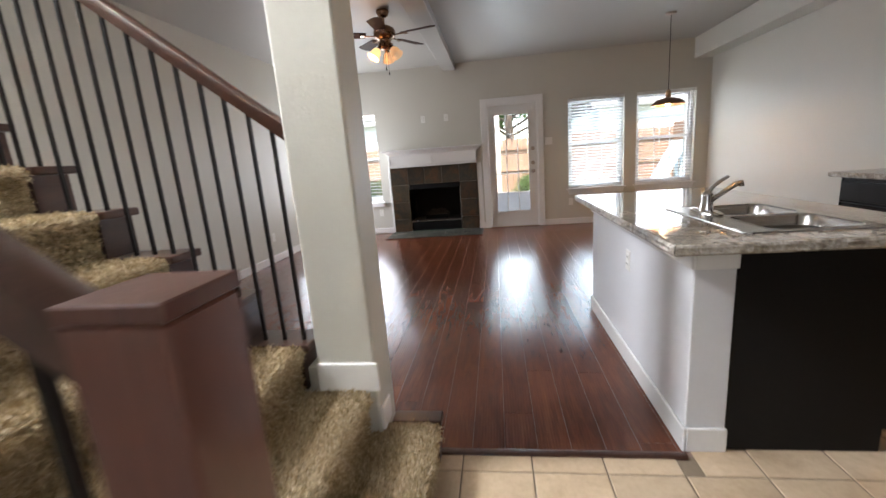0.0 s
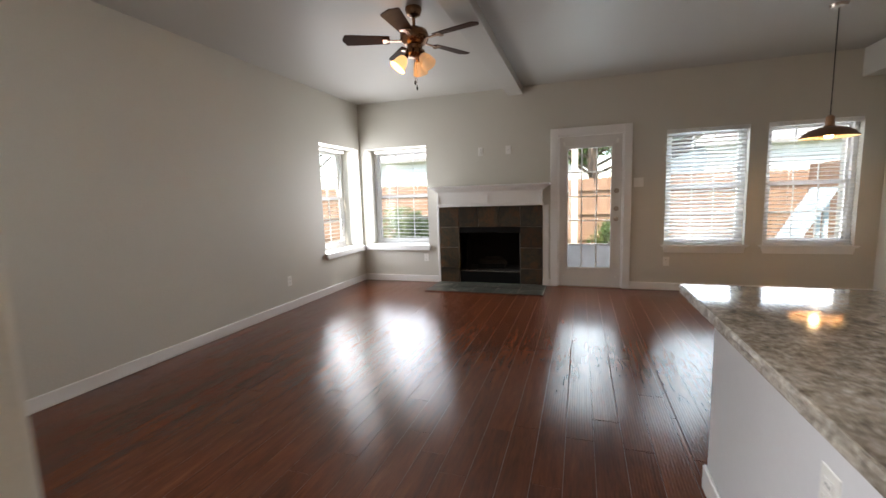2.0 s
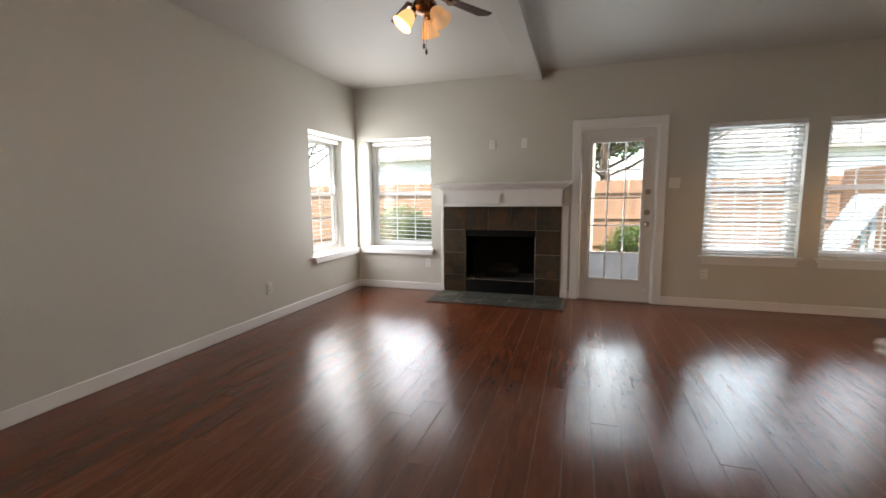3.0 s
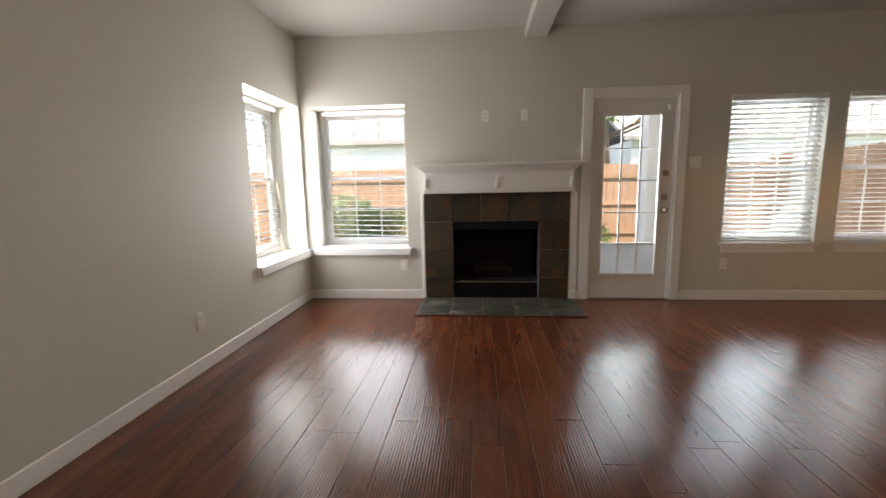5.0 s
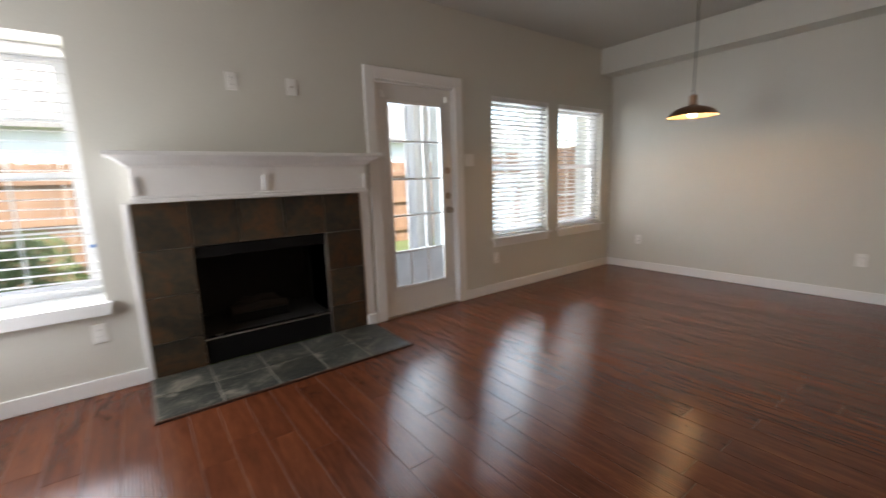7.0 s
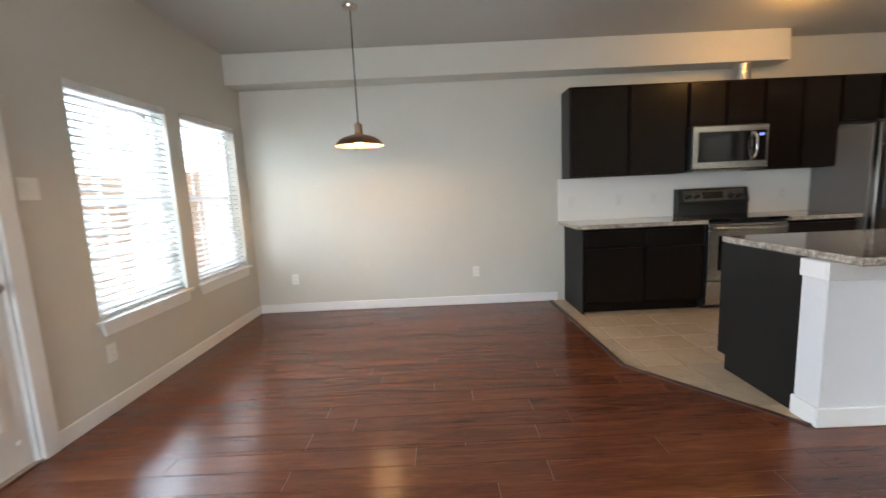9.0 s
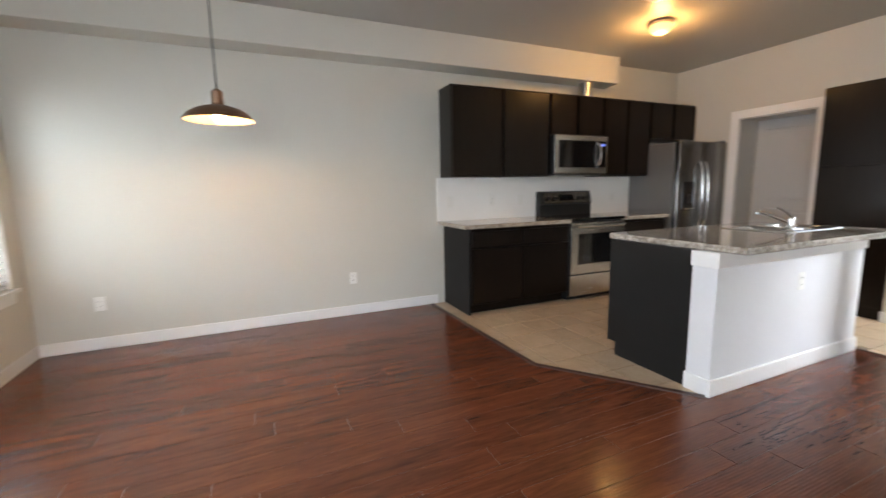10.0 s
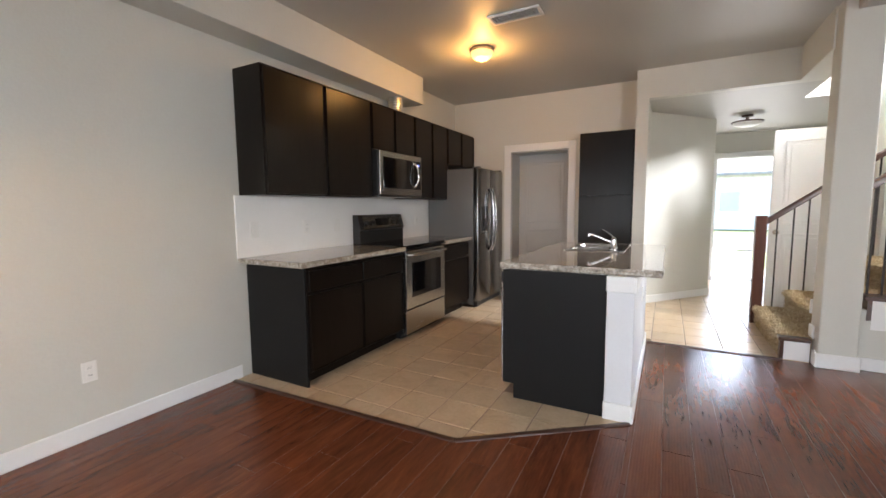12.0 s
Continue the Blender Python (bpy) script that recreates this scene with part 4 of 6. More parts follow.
for k in range(1, NST + 1):
    sheet = part("carpet_step", carpet_step(k), M_CARPET, st, "shaggy beige carpet", True)
    if k < 8:
        pile(k, 15000, sheet)
    x0, zt = SX - RUN * (k - 1), RISE * k
    if k == 1:
        part("tread_end", box1(-0.19, x0 + 0.01, 1.568, 1.645, zt - 0.028, zt + 0.004, 0.006, 2), M_DARKWOOD, st, "dark wood tread return")
        part("riser_end", box1(-0.19, x0 - 0.012, 1.568, 1.618, 0.0, zt - 0.03, 0.002), M_TRIM, st, "white painted step side")
        part("riser_return", box1(x0 - 0.03, x0 - 0.006, 1.566, 1.622, 0, zt - 0.03), M_DARKWOOD, st)
        continue
    if k == 2:
        continue
    part("tread_end", box1(x0 - RUN - 0.015, x0 + 0.018, CY1 + 0.002, 1.66, zt - 0.026, zt + 0.006, 0.006, 2), M_DARKWOOD, st, "dark wood tread return")
    part("riser_return", box1(x0 - 0.032, x0 - 0.006, CY1 + 0.002, 1.640, zt - RISE + 0.008, zt - 0.027), M_DARKWOOD, st, "dark wood riser end")
    part("skirt_panel", box1(x0 - RUN, x0 - 0.034, 1.60, 1.636, zt - RISE - 0.06, zt - 0.028), M_TRIM if k < 5 else M_DARKWOOD, st)
bm = bmesh.new()
pts = [(-0.43, 0.0), (-0.43, RISE * 3 - 0.16)]
for k in range(3, NST + 1):
    x0 = SX - RUN * (k - 1)
    pts += [(max(x0 - 0.03, -2.81) if k > 3 else -0.43, RISE * k - 0.10), (x0 - RUN - 0.03, RISE * k - 0.10)]
pts += [(-2.80, pts[-1][1]), (-2.80, 0.0)]
pts = [p for i, p in enumerate(pts) if i == 0 or p != pts[i - 1]]
prism(bm, pts, "y", 1.52, 1.632)
setting("wall_under_stairs", bm, M_WALL, "painted wall under the staircase", "wall")
bm = bmesh.new()
pts = [(-0.02, 0.0), (-0.02, 0.15)]
for k in range(2, NST + 1):
    x0 = SX - RUN * (k - 1)
    pts += [(x0 - 0.03, RISE * (k - 1) - 0.02), (x0 - 0.03, RISE * k - 0.05)]
pts += [(-2.80, RISE * NST - 0.05), (-2.80, 0)]
prism(bm, pts, "y", 0.378, 0.438)
setting("stair_stringer", bm, M_TRIM, "white painted outer stair stringer", "stair trim")


def handrail(name, y, x_low, z_low, x_high, slope, label):
    th = thing(name, (x_low, y, z_low), label, "stair railing")
    z_high = z_low + (x_low - x_high) * slope
    prof = [(-0.030, -0.028), (0.030, -0.028), (0.033, -0.006), (0.028, 0.018), (0.014, 0.029), (-0.014, 0.029), (-0.028, 0.018), (-0.033, -0.006)]
    bm = bmesh.new()
    ra = [bm.verts.new((x_low, y + u, z_low + w * 1.2)) for u, w in prof]
    rb = [bm.verts.new((x_high, y + u, z_high + w * 1.2)) for u, w in prof]
    for i in range(8):
        bm.faces.new((ra[i], ra[(i + 1) % 8], rb[(i + 1) % 8], rb[i]))
    bm.faces.new(ra[::-1])
    bm.faces.new(rb)
    bmesh.ops.recalc_face_normals(bm, faces=bm.faces)
    part("handrail", bm, M_DARKWOOD, th, "dark stained wooden handrail", True)
    return th


def baluster_at(th, x, y, z0, z1):
    part("baluster", box1(x - 0.0065, x + 0.0065, y - 0.0065, y + 0.0065, z0, z1, 0.001), M_IRON, th, "black iron baluster")


near = handrail("stair_railing", 1.555, -0.425, 1.352, -2.78, 0.775, "dark wood handrail on black iron balusters")
for k in range(3, NST + 1):
    x0 = SX - RUN * (k - 1)
    for dx in (0.022, 0.104, 0.186):
        x = x0 - dx
        if -2.75 < x < -0.43:
            baluster_at(near, x, 1.555, RISE * k + 0.006, 1.352 + (-0.425 - x) * 0.775 - 0.03)
far = handrail("stair_railing", 0.401, -0.065, 1.085, -2.78, 0.765, "dark wood handrail with newel, black iron balusters")
for k in range(1, NST + 1):
    x0 = SX - RUN * (k - 1)
    for dx in (0.045, 0.16):
        x = x0 - dx
        if -2.75 < x < -0.08:
            baluster_at(far, x, 0.401, RISE * k, 1.085 + (-0.065 - x) * 0.765 - 0.03)
nw = thing("newel_post", (-0.017, 0.401, 0), "square dark stained wooden newel post", "newel post")
part("shaft", box1(-0.065, 0.031, 0.353, 0.449, 0, 1.128, 0.004), M_NEWEL, nw)
part("cap", box1(-0.066, 0.032, 0.352, 0.450, 1.128, 1.145, 0.0015), M_NEWEL, nw)

# ---- kitchen ----
CF, UF, CT = 3.00, 3.307, 0.897          # base front, wall unit front, counter top


def shaker(x, y0, y1, z0, z1, rail=0.055, th=0.02):
    """A shaker door whose face looks along -x, its front at x."""
    bm = bx(bmesh.new(), x, x + th, y0, y1, z0, z1)
    bm.faces.ensure_lookup_table()
    front = min(bm.faces, key=lambda f: f.calc_center_median().x)
    bmesh.ops.inset_region(bm, faces=[front], thickness=rail, depth=0.0)
    bmesh.ops.inset_region(bm, faces=[front], thickness=0.004, depth=0.0)
    for v in front.verts:
        v.co.x += 0.011
    return bm


def wall_unit(y0, y1, z0, z1, n, label):
    u = thing("wall_cabinet", (XR - 0.16, (y0 + y1) / 2, z0), label, "cabinet", "wall cabinets")
    part("body", box1(UF + 0.022, XR, y0, y1, z0, z1, 0.002), M_CAB, u)
    w = (y1 - y0) / n
    for i in range(n):
        part("door", shaker(UF, y0 + i * w + 0.010, y0 + (i + 1) * w - 0.010, z0 + 0.010, z1 - 0.016, 0.052), M_CAB, u, "espresso shaker door")
    return u


wall_unit(2.642, 3.832, 1.357, 2.252, 2, "tall espresso wall cabinet with two shaker doors")
wall_unit(1.882, 2.638, 1.805, 2.252, 2, "short espresso wall cabinet above the microwave")
wall_unit(1.112, 1.878, 1.357, 2.252, 2, "tall espresso wall cabinet beside the refrigerator")
wall_unit(0.305, 1.108, 1.80, 2.252, 2, "short espresso wall cabinet above the refrigerator")


def base_unit(y0, y1, n, label):
    u = thing("base_cabinet", (3.3, (y0 + y1) / 2, 0), label, "cabinet", "base cabinets")
    part("body", box1(CF + 0.022, XR - 0.002, y0, y1, 0.10, CT - 0.041, 0.002), M_CAB, u)
    part("toe_kick", box1(CF + 0.10, XR - 0.002, y0, y1, 0, 0.10), M_CAB, u)
    w = (y1 - y0) / n
    for i in range(n):
        part("door", shaker(CF, y0 + i * w + 0.008, y0 + (i + 1) * w - 0.008, 0.115, 0.660, 0.052), M_CAB, u, "espresso shaker door")
        part("drawer", box1(CF, CF + 0.02, y0 + i * w + 0.008, y0 + (i + 1) * w - 0.008, 0.68, 0.825, 0.003), M_CAB, u, "espresso drawer front")
    return u


base_unit(2.622, 3.782, 2, "espresso base cabinet with two doors")
base_unit(1.165, 1.832, 1, "narrow espresso base cabinet beside the refrigerator")
board("end_panel", [(3.02, XR - 0.002, 3.786, 3.808, 0, CT - 0.041)], "dark grey cabinet end panel", "end panel", M_CABSIDE)


def chiselled(th, p, q, out, depth=0.008):
    """A broken stone edge strip between two corners of a worktop, standing a little proud of it."""
    L = math.hypot(q[0] - p[0], q[1] - p[1])
    n = int(L / 0.018)
    bm = bmesh.new()
    prof = ((0.0, -0.001), (0.6, -0.003), (1.0, -0.012), (0.85, -0.022), (1.0, -0.032), (0.0, -0.0395))
    rings = []
    for i in range(n + 1):
        x, y = p[0] + (q[0] - p[0]) * i / n, p[1] + (q[1] - p[1]) * i / n
        ring = []
        for d, z in prof:
            k = depth * d * (0.75 + 0.7 * noise.noise(Vector((x * 31, y * 31, z * 60)))) if d else -0.002
            ring.append(bm.verts.new((x + out[0] * k, y + out[1] * k, CT + z)))
        rings.append(ring)
    for a, c in zip(rings, rings[1:]):
        for j in range(len(prof) - 1):
            bm.faces.new((a[j], a[j + 1], c[j + 1], c[j]))
    bmesh.ops.recalc_face_normals(bm, faces=bm.faces)
    part("edge", bm, M_GREDGE, th, "rough chiselled granite edge")


def slab_counter(bm, x0, x1, y0, y1):
    bx(bm, x0, x1, y0, y1, CT - 0.04, CT, 0.006, 2)


for y0, y1 in ((2.622, 3.872), (1.150, 1.832)):
    ct = thing("countertop", (3.29, (y0 + y1) / 2, CT - 0.04), "speckled brown granite countertop along the kitchen wall", "countertop", "countertops")
    bm = bmesh.new()
    slab_counter(bm, 2.970, XR - 0.001, y0 + 0.008, y1 - 0.008)
    part("slab", bm, M_GRANITE, ct)
    chiselled(ct, (2.970, y0), (2.970, y1), (-1, 0))
    if y1 > 3:
        chiselled(ct, (2.970, y1 - 0.008), (XR - 0.001, y1 - 0.008), (0, 1))
setting("backsplash", box1(XR - 0.012, XR, 1.112, 3.878, CT, 1.357, 0.002), M_BSPLASH, "glossy white tiled backsplash", "backsplash")

# range
RY0, RY1 = 1.842, 2.612
rg = thing("range", (3.3, 2.23, 0), "stainless electric range with black glass cooktop", "range")
part("body", box1(CF + 0.02, XR - 0.014, RY0, RY1, 0.05, 0.872, 0.003), M_BLACKPL, rg, "black enamel side")
part("feet", box1(CF + 0.06, XR - 0.05, RY0 + 0.02, RY1 - 0.02, 0, 0.05), M_BLACKPL, rg)
part("cooktop", box1(CF - 0.02, XR - 0.014, RY0, RY1, 0.872, 0.904, 0.005, 2), M_GLOSSBLACK, rg, "black glass cooktop")
od = part("oven_door", box1(CF - 0.025, CF + 0.018, RY0 + 0.006, RY1 - 0.006, 0.295, 0.855, 0.006, 2), M_STEEL, rg, "stainless oven door")
part("oven_window", box1(CF - 0.028, CF - 0.02, RY0 + 0.10, RY1 - 0.10, 0.40, 0.735, 0.003), M_GLOSSBLACK, od, "dark oven window")
bm = bmesh.new()
tube(bm, [(CF - 0.025, RY0 + 0.045, 0.815), (CF - 0.065, RY0 + 0.05, 0.815), (CF - 0.068, RY0 + 0.2, 0.815), (CF - 0.068, RY1 - 0.2, 0.815), (CF - 0.065, RY1 - 0.05, 0.815), (CF - 0.025, RY1 - 0.045, 0.815)], 0.014, 12)
part("handle", bm, M_STEEL, od, "stainless bar handle", True)
part("drawer", box1(CF - 0.02, CF + 0.018, RY0 + 0.006, RY1 - 0.006, 0.055, 0.285, 0.005, 2), M_STEEL, rg, "stainless storage drawer")
bm = bmesh.new()
prism(bm, [(XR - 0.014, 0.896), (XR - 0.10, 0.896), (XR - 0.10, 1.03), (XR - 0.115, 1.04), (XR - 0.075, 1.185), (XR - 0.014, 1.19)], "y", RY0 + 0.004, RY1 - 0.004)
bk = part("backguard", bm, M_BLACKPL, rg, "black control backguard")
bm = bmesh.new()
prism(bm, [(XR - 0.113, 1.052), (XR - 0.120, 1.053), (XR - 0.085, 1.172), (XR - 0.078, 1.171)], "y", RY0 + 0.06, RY1 - 0.06)
part("control_panel", bm, M_DSTEEL, bk, "stainless control strip")
bm = bmesh.new()
prism(bm, [(XR - 0.114, 1.080), (XR - 0.119, 1.081), (XR - 0.100, 1.150), (XR - 0.095, 1.149)], "y", 2.13, 2.34)
part("display", bm, M_GLOSSBLACK, bk, "dark clock display")
for y in (1.95, 2.04, 2.41, 2.50):
    bm = bmesh.new()
    rod(bm, (XR - 0.135, y, 1.105), (XR - 0.105, y, 1.113), 0.019, 0.022, 18)
    part("knob", bm, M_BLACKPL, bk, "black control knob", True)
for y, x, r in ((2.02, 3.14, 0.10), (2.42, 3.14, 0.115), (2.02, 3.37, 0.085), (2.42, 3.37, 0.085)):
    bm = bmesh.new()
    lathe(bm, [(r - 0.004, 0.9044), (r, 0.9044)], (x, y, 0), 36)
    part("burner_ring", bm, M_DSTEEL, rg, "printed burner ring")

# microwave
mw = thing("microwave", (3.42, 2.26, 1.375), "stainless over-range microwave with dark door", "microwave")
MF = XR - 0.385
part("body", box1(MF + 0.03, XR, 1.886, 2.634, 1.378, 1.80, 0.003), M_BLACKPL, mw)
dm = part("door", box1(MF, MF + 0.028, 1.886, 2.634, 1.385, 1.80, 0.006, 2), M_STEEL, mw, "stainless microwave door frame")
part("window", box1(MF - 0.003, MF + 0.006, 2.06, 2.585, 1.45, 1.745, 0.003), M_GLOSSBLACK, dm, "dark microwave window")
part("control_strip", box1(MF - 0.003, MF + 0.006, 1.91, 2.045, 1.45, 1.745, 0.003), M_GLOSSBLACK, dm, "black keypad strip")
part("display", box1(MF - 0.0045, MF - 0.002, 1.935, 1.985, 1.69, 1.715), M_DISPLAY, dm, "small blue clock display")
bm = bmesh.new()
tube(bm, [(MF - 0.004 - 0.05 * math.sin(math.pi * t / 8) ** 0.6, 2.035, 1.475 + 0.245 * t / 8) for t in range(9)], 0.013, 12)
part("handle", bm, M_CHROME, dm, "curved stainless handle", True)
part("vent_grille", box1(MF + 0.005, XR - 0.05, 1.90, 2.62, 1.366, 1.378), M_DSTEEL, mw, "metal underside")

# refrigerator
FY0, FY1, FXF, FZ = 0.268, 1.13, 2.885, 1.742
fr = thing("refrigerator", (3.2, 0.7, 0), "side-by-side stainless refrigerator with grey sides", "refrigerator")
part("body", box1(FXF + 0.075, XR - 0.02, FY0 + 0.004, FY1 - 0.004, 0.03, FZ - 0.012, 0.004), M_SIDE, fr, "textured grey side")
part("base_grille", box1(FXF + 0.03, FXF + 0.075, FY0 + 0.02, FY1 - 0.02, 0.015, 0.075), M_BLACKPL, fr)
SP = 0.735
for nm, a, c in (("freezer_door", SP + 0.003, FY1), ("fridge_door", FY0, SP - 0.003)):
    d = part(nm, box1(FXF, FXF + 0.068, a, c, 0.078, FZ, 0.016, 3), M_DSTEEL, fr, "dark stainless door", True)
    hy = SP + (0.045 if nm == "freezer_door" else -0.045)
    bm = bmesh.new()
    tube(bm, [(FXF - 0.004 - 0.058 * math.sin(math.pi * t / 12) ** 0.5, hy, 0.70 + 0.80 * t / 12) for t in range(13)], 0.013, 12)
    part("handle", bm, M_CHROME, d, "long curved stainless handle", True)
    if nm == "freezer_door":
        part("dispenser", box1(FXF - 0.006, FXF + 0.01, 0.835, 1.055, 0.93, 1.27, 0.006, 2), M_GLOSSBLACK, d, "black ice and water dispenser")
        part("dispenser_lever", box1(FXF - 0.02, FXF - 0.004, 0.92, 0.97, 1.02, 1.12, 0.006), M_BLACKPL, d)
        part("drip_tray", box1(FXF - 0.022, FXF - 0.004, 0.86, 1.03, 0.945, 0.96, 0.003), M_STEEL, d)
for a in (FY0 + 0.08, FY1 - 0.08):
    part("hinge_cover", box1(FXF + 0.01, FXF + 0.10, a - 0.03, a + 0.03, FZ, FZ + 0.016, 0.005), M_SIDE, fr)

# tall cabinet, utility door
tc = thing("tall_cabinet", (1.5, 0.47, 0), "tall espresso pantry cabinet beside the doorway", "cabinet")
part("body", box1(1.200, 1.795, YK + 0.002, 0.628, 0.0, 2.112, 0.002), M_CAB, tc)
for z0, z1 in ((0.11, 1.375), (1.385, 2.105)):
    part("door", box1(1.208, 1.788, 0.630, 0.650, z0, z1, 0.003), M_CAB, tc, "plain espresso door")
ud = thing("door_2", (2.37, YK - 0.345, 0.01), "grey two-panel utility door, closed", "door", kind="structure")


def panel_door(th, x0, x1, y, z1, m):
    part("slab", box1(x0, x1, y - 0.035, y, 0.01, z1, 0.002), m, th)
    for a, c in ((0.14, 0.92), (1.05, z1 - 0.13)):
        bm = bmesh.new()
        i0, i1 = x0 + 0.12, x1 - 0.12
        for b in ((i0 - 0.018, i0, a - 0.018, c + 0.018), (i1, i1 + 0.018, a - 0.018, c + 0.018), (i0, i1, a - 0.018, a), (i0, i1, c, c + 0.018)):
            bx(bm, b[0], b[1], y, y + 0.009, b[2], b[3], 0.004)
        bx(bm, i0 + 0.03, i1 - 0.03, y, y + 0.006, a + 0.03, c - 0.03, 0.005)
        part("panel_moulding", bm, m, th)


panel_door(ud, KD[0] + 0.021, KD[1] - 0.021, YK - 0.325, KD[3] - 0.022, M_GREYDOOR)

# duct stub, vent, dome light
bm = bmesh.new()
rod(bm, (3.47, 2.02, 2.252), (3.47, 2.02, 2.43), 0.076, 0.076, 28)
for i in range(6):
    lathe(bm, [(0.076, 2.265 + i * 0.026), (0.079, 2.270 + i * 0.026), (0.076, 2.275 + i * 0.026)], (3.47, 2.02, 0), 28)
tagged(new("vent_duct", mesh_of(bm, "vent_duct", M_DUCT, True)), "ribbed silver duct above the wall cabinets", "duct")
vt = thing("ceiling_vent", (1.94, 2.60, CEIL), "white metal ceiling air vent", "ceiling vent")
bm = bmesh.new()
for b in ((1.735, 2.145, 2.515, 2.54), (1.735, 2.145, 2.66, 2.685), (1.735, 1.76, 2.54, 2.66), (2.12, 2.145, 2.54, 2.66)):
    bx(bm, b[0], b[1], b[2], b[3], CEIL - 0.012, CEIL, 0.003)
part("rim", bm, M_TRIM, vt)
part("backing", box1(1.755, 2.125, 2.535, 2.665, CEIL - 0.003, CEIL - 0.0005), M_SLOT, vt)
for i in range(6):
    bm = bmesh.new()
    y = 2.549 + i * 0.0204
    prism(bm, [(y, CEIL - 0.004), (y + 0.012, CEIL - 0.014), (y + 0.0135, CEIL - 0.013), (y + 0.0015, CEIL - 0.003)], "x", 1.76, 2.12)
    part("louvre", bm, M_TRIM, vt)
dl = thing("ceiling_light", (2.43, 2.10, CEIL), "lit amber glass dome ceiling light", "ceiling light")
bm = bmesh.new()
lathe(bm, [(0.0, CEIL - 0.001), (0.10, CEIL - 0.001), (0.112, CEIL - 0.012), (0.112, CEIL - 0.03), (0.104, CEIL - 0.034)], (2.43, 2.10, 0), 36)
part("base", bm, M_NICKEL, dl, "bronze-toned pan", True)
bm = bmesh.new()
lathe(bm, [(0.104, CEIL - 0.032), (0.100, CEIL - 0.05), (0.086, CEIL - 0.075), (0.06, CEIL - 0.095), (0.03, CEIL - 0.105), (0.0, CEIL - 0.107)], (2.43, 2.10, 0), 36)
dg = part("glass_dome", bm, M_DOME, dl, "glowing amber dome", True)
dg.visible_shadow = False
bm = bmesh.new()
lathe(bm, [(0.0, CEIL - 0.122), (0.007, CEIL - 0.118), (0.009, CEIL - 0.110), (0.012, CEIL - 0.104)], (2.43, 2.10, 0), 16)
part("finial", bm, M_NICKEL, dl, "", True)
hl = thing("ceiling_light", (-0.02, -0.95, HALL_Z), "bronze semi-flush hall ceiling light, unlit", "ceiling light")
bm = bmesh.new()
lathe(bm, [(0.0, HALL_Z - 0.001), (0.065, HALL_Z - 0.001), (0.065, HALL_Z - 0.022), (0.02, HALL_Z - 0.03), (0.012, HALL_Z - 0.09), (0.0, HALL_Z - 0.09)], (-0.02, -0.95, 0), 24)
part("canopy", bm, M_DARKWOOD, hl, "dark bronze canopy", True)
bm = bmesh.new()
lathe(bm, [(0.17, HALL_Z - 0.085), (0.165, HALL_Z - 0.095), (0.13, HALL_Z - 0.125), (0.07, HALL_Z - 0.145), (0.0, HALL_Z - 0.15)], (-0.02, -0.95, 0), 32)
part("glass_bowl", bm, M_WHITEPL, hl, "white glass bowl", True)
bm = bmesh.new()
lathe(bm, [(0.168, HALL_Z - 0.078), (0.178, HALL_Z - 0.082), (0.178, HALL_Z - 0.094), (0.168, HALL_Z - 0.098)], (-0.02, -0.95, 0), 32)
part("rim", bm, M_DARKWOOD, hl, "dark bronze rim", True)

# ---- island ----
IX0, IX1, IX2, IY0, IY1 = 0.993, 1.142, 1.775, 1.670, 3.290
il = thing("kitchen_island", (1.4, 2.47, 0), "kitchen island with white half wall and dark end panels", "island")
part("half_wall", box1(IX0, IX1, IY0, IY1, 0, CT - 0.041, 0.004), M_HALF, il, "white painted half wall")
part("cabinet_body", box1(IX1 + 0.001, IX2 - 0.02, IY0 + 0.012, IY1 - 0.012, 0.10, CT - 0.041), M_CAB, il)
part("toe_kick", box1(IX1 + 0.001, IX2 - 0.08, IY0 + 0.012, IY1 - 0.012, 0, 0.10), M_CAB, il)
for y0, y1 in ((IY0 + 0.004, IY0 + 0.012), (IY1 - 0.012, IY1 - 0.004)):
    bm = bmesh.new()
    prism(bm, [(IX1 + 0.001, 0), (IX2 - 0.075, 0), (IX2 - 0.075, 0.10), (IX2, 0.10), (IX2, CT - 0.042), (IX1 + 0.001, CT - 0.042)], "y", y0, y1)
    part("end_panel", bm, M_CABSIDE, il, "dark grey end panel")
bm = bmesh.new()
for b in ((IX0 - 0.014, IX0, IY0 - 0.014, IY1 + 0.014, 0, 0.105), (IX0, IX1 + 0.004, IY0 - 0.014, IY0, 0, 0.105), (IX0, IX1 + 0.004, IY1, IY1 + 0.014, 0, 0.105)):
    bx(bm, *b, 0.004)
part("baseboard", bm, M_TRIM, il)
bm = bmesh.new()
for b in ((IX0 - 0.013, IX0, IY0 - 0.013, IY1 + 0.013, CT - 0.132, CT - 0.041), (IX0, IX1 + 0.004, IY0 - 0.013, IY0, CT - 0.132, CT - 0.041), (IX0, IX1 + 0.004, IY1, IY1 + 0.013, CT - 0.132, CT - 0.041)):
    bx(bm, *b, 0.004)
part("cap_trim", bm, M_TRIM, il)
for y0, y1 in ((1.68, 2.12), (2.125, 2.58)):
    bm = shaker(0, y0, y1, 0.115, 0.825, 0.055)
    bmesh.ops.rotate(bm, verts=bm.verts, cent=(0, (y0 + y1) / 2, 0), matrix=Matrix.Rotation(math.pi, 3, "Z"))
    bmesh.ops.translate(bm, verts=bm.verts, vec=(IX2, 0, 0))
    part("door", bm, M_CAB, il, "espresso shaker door")
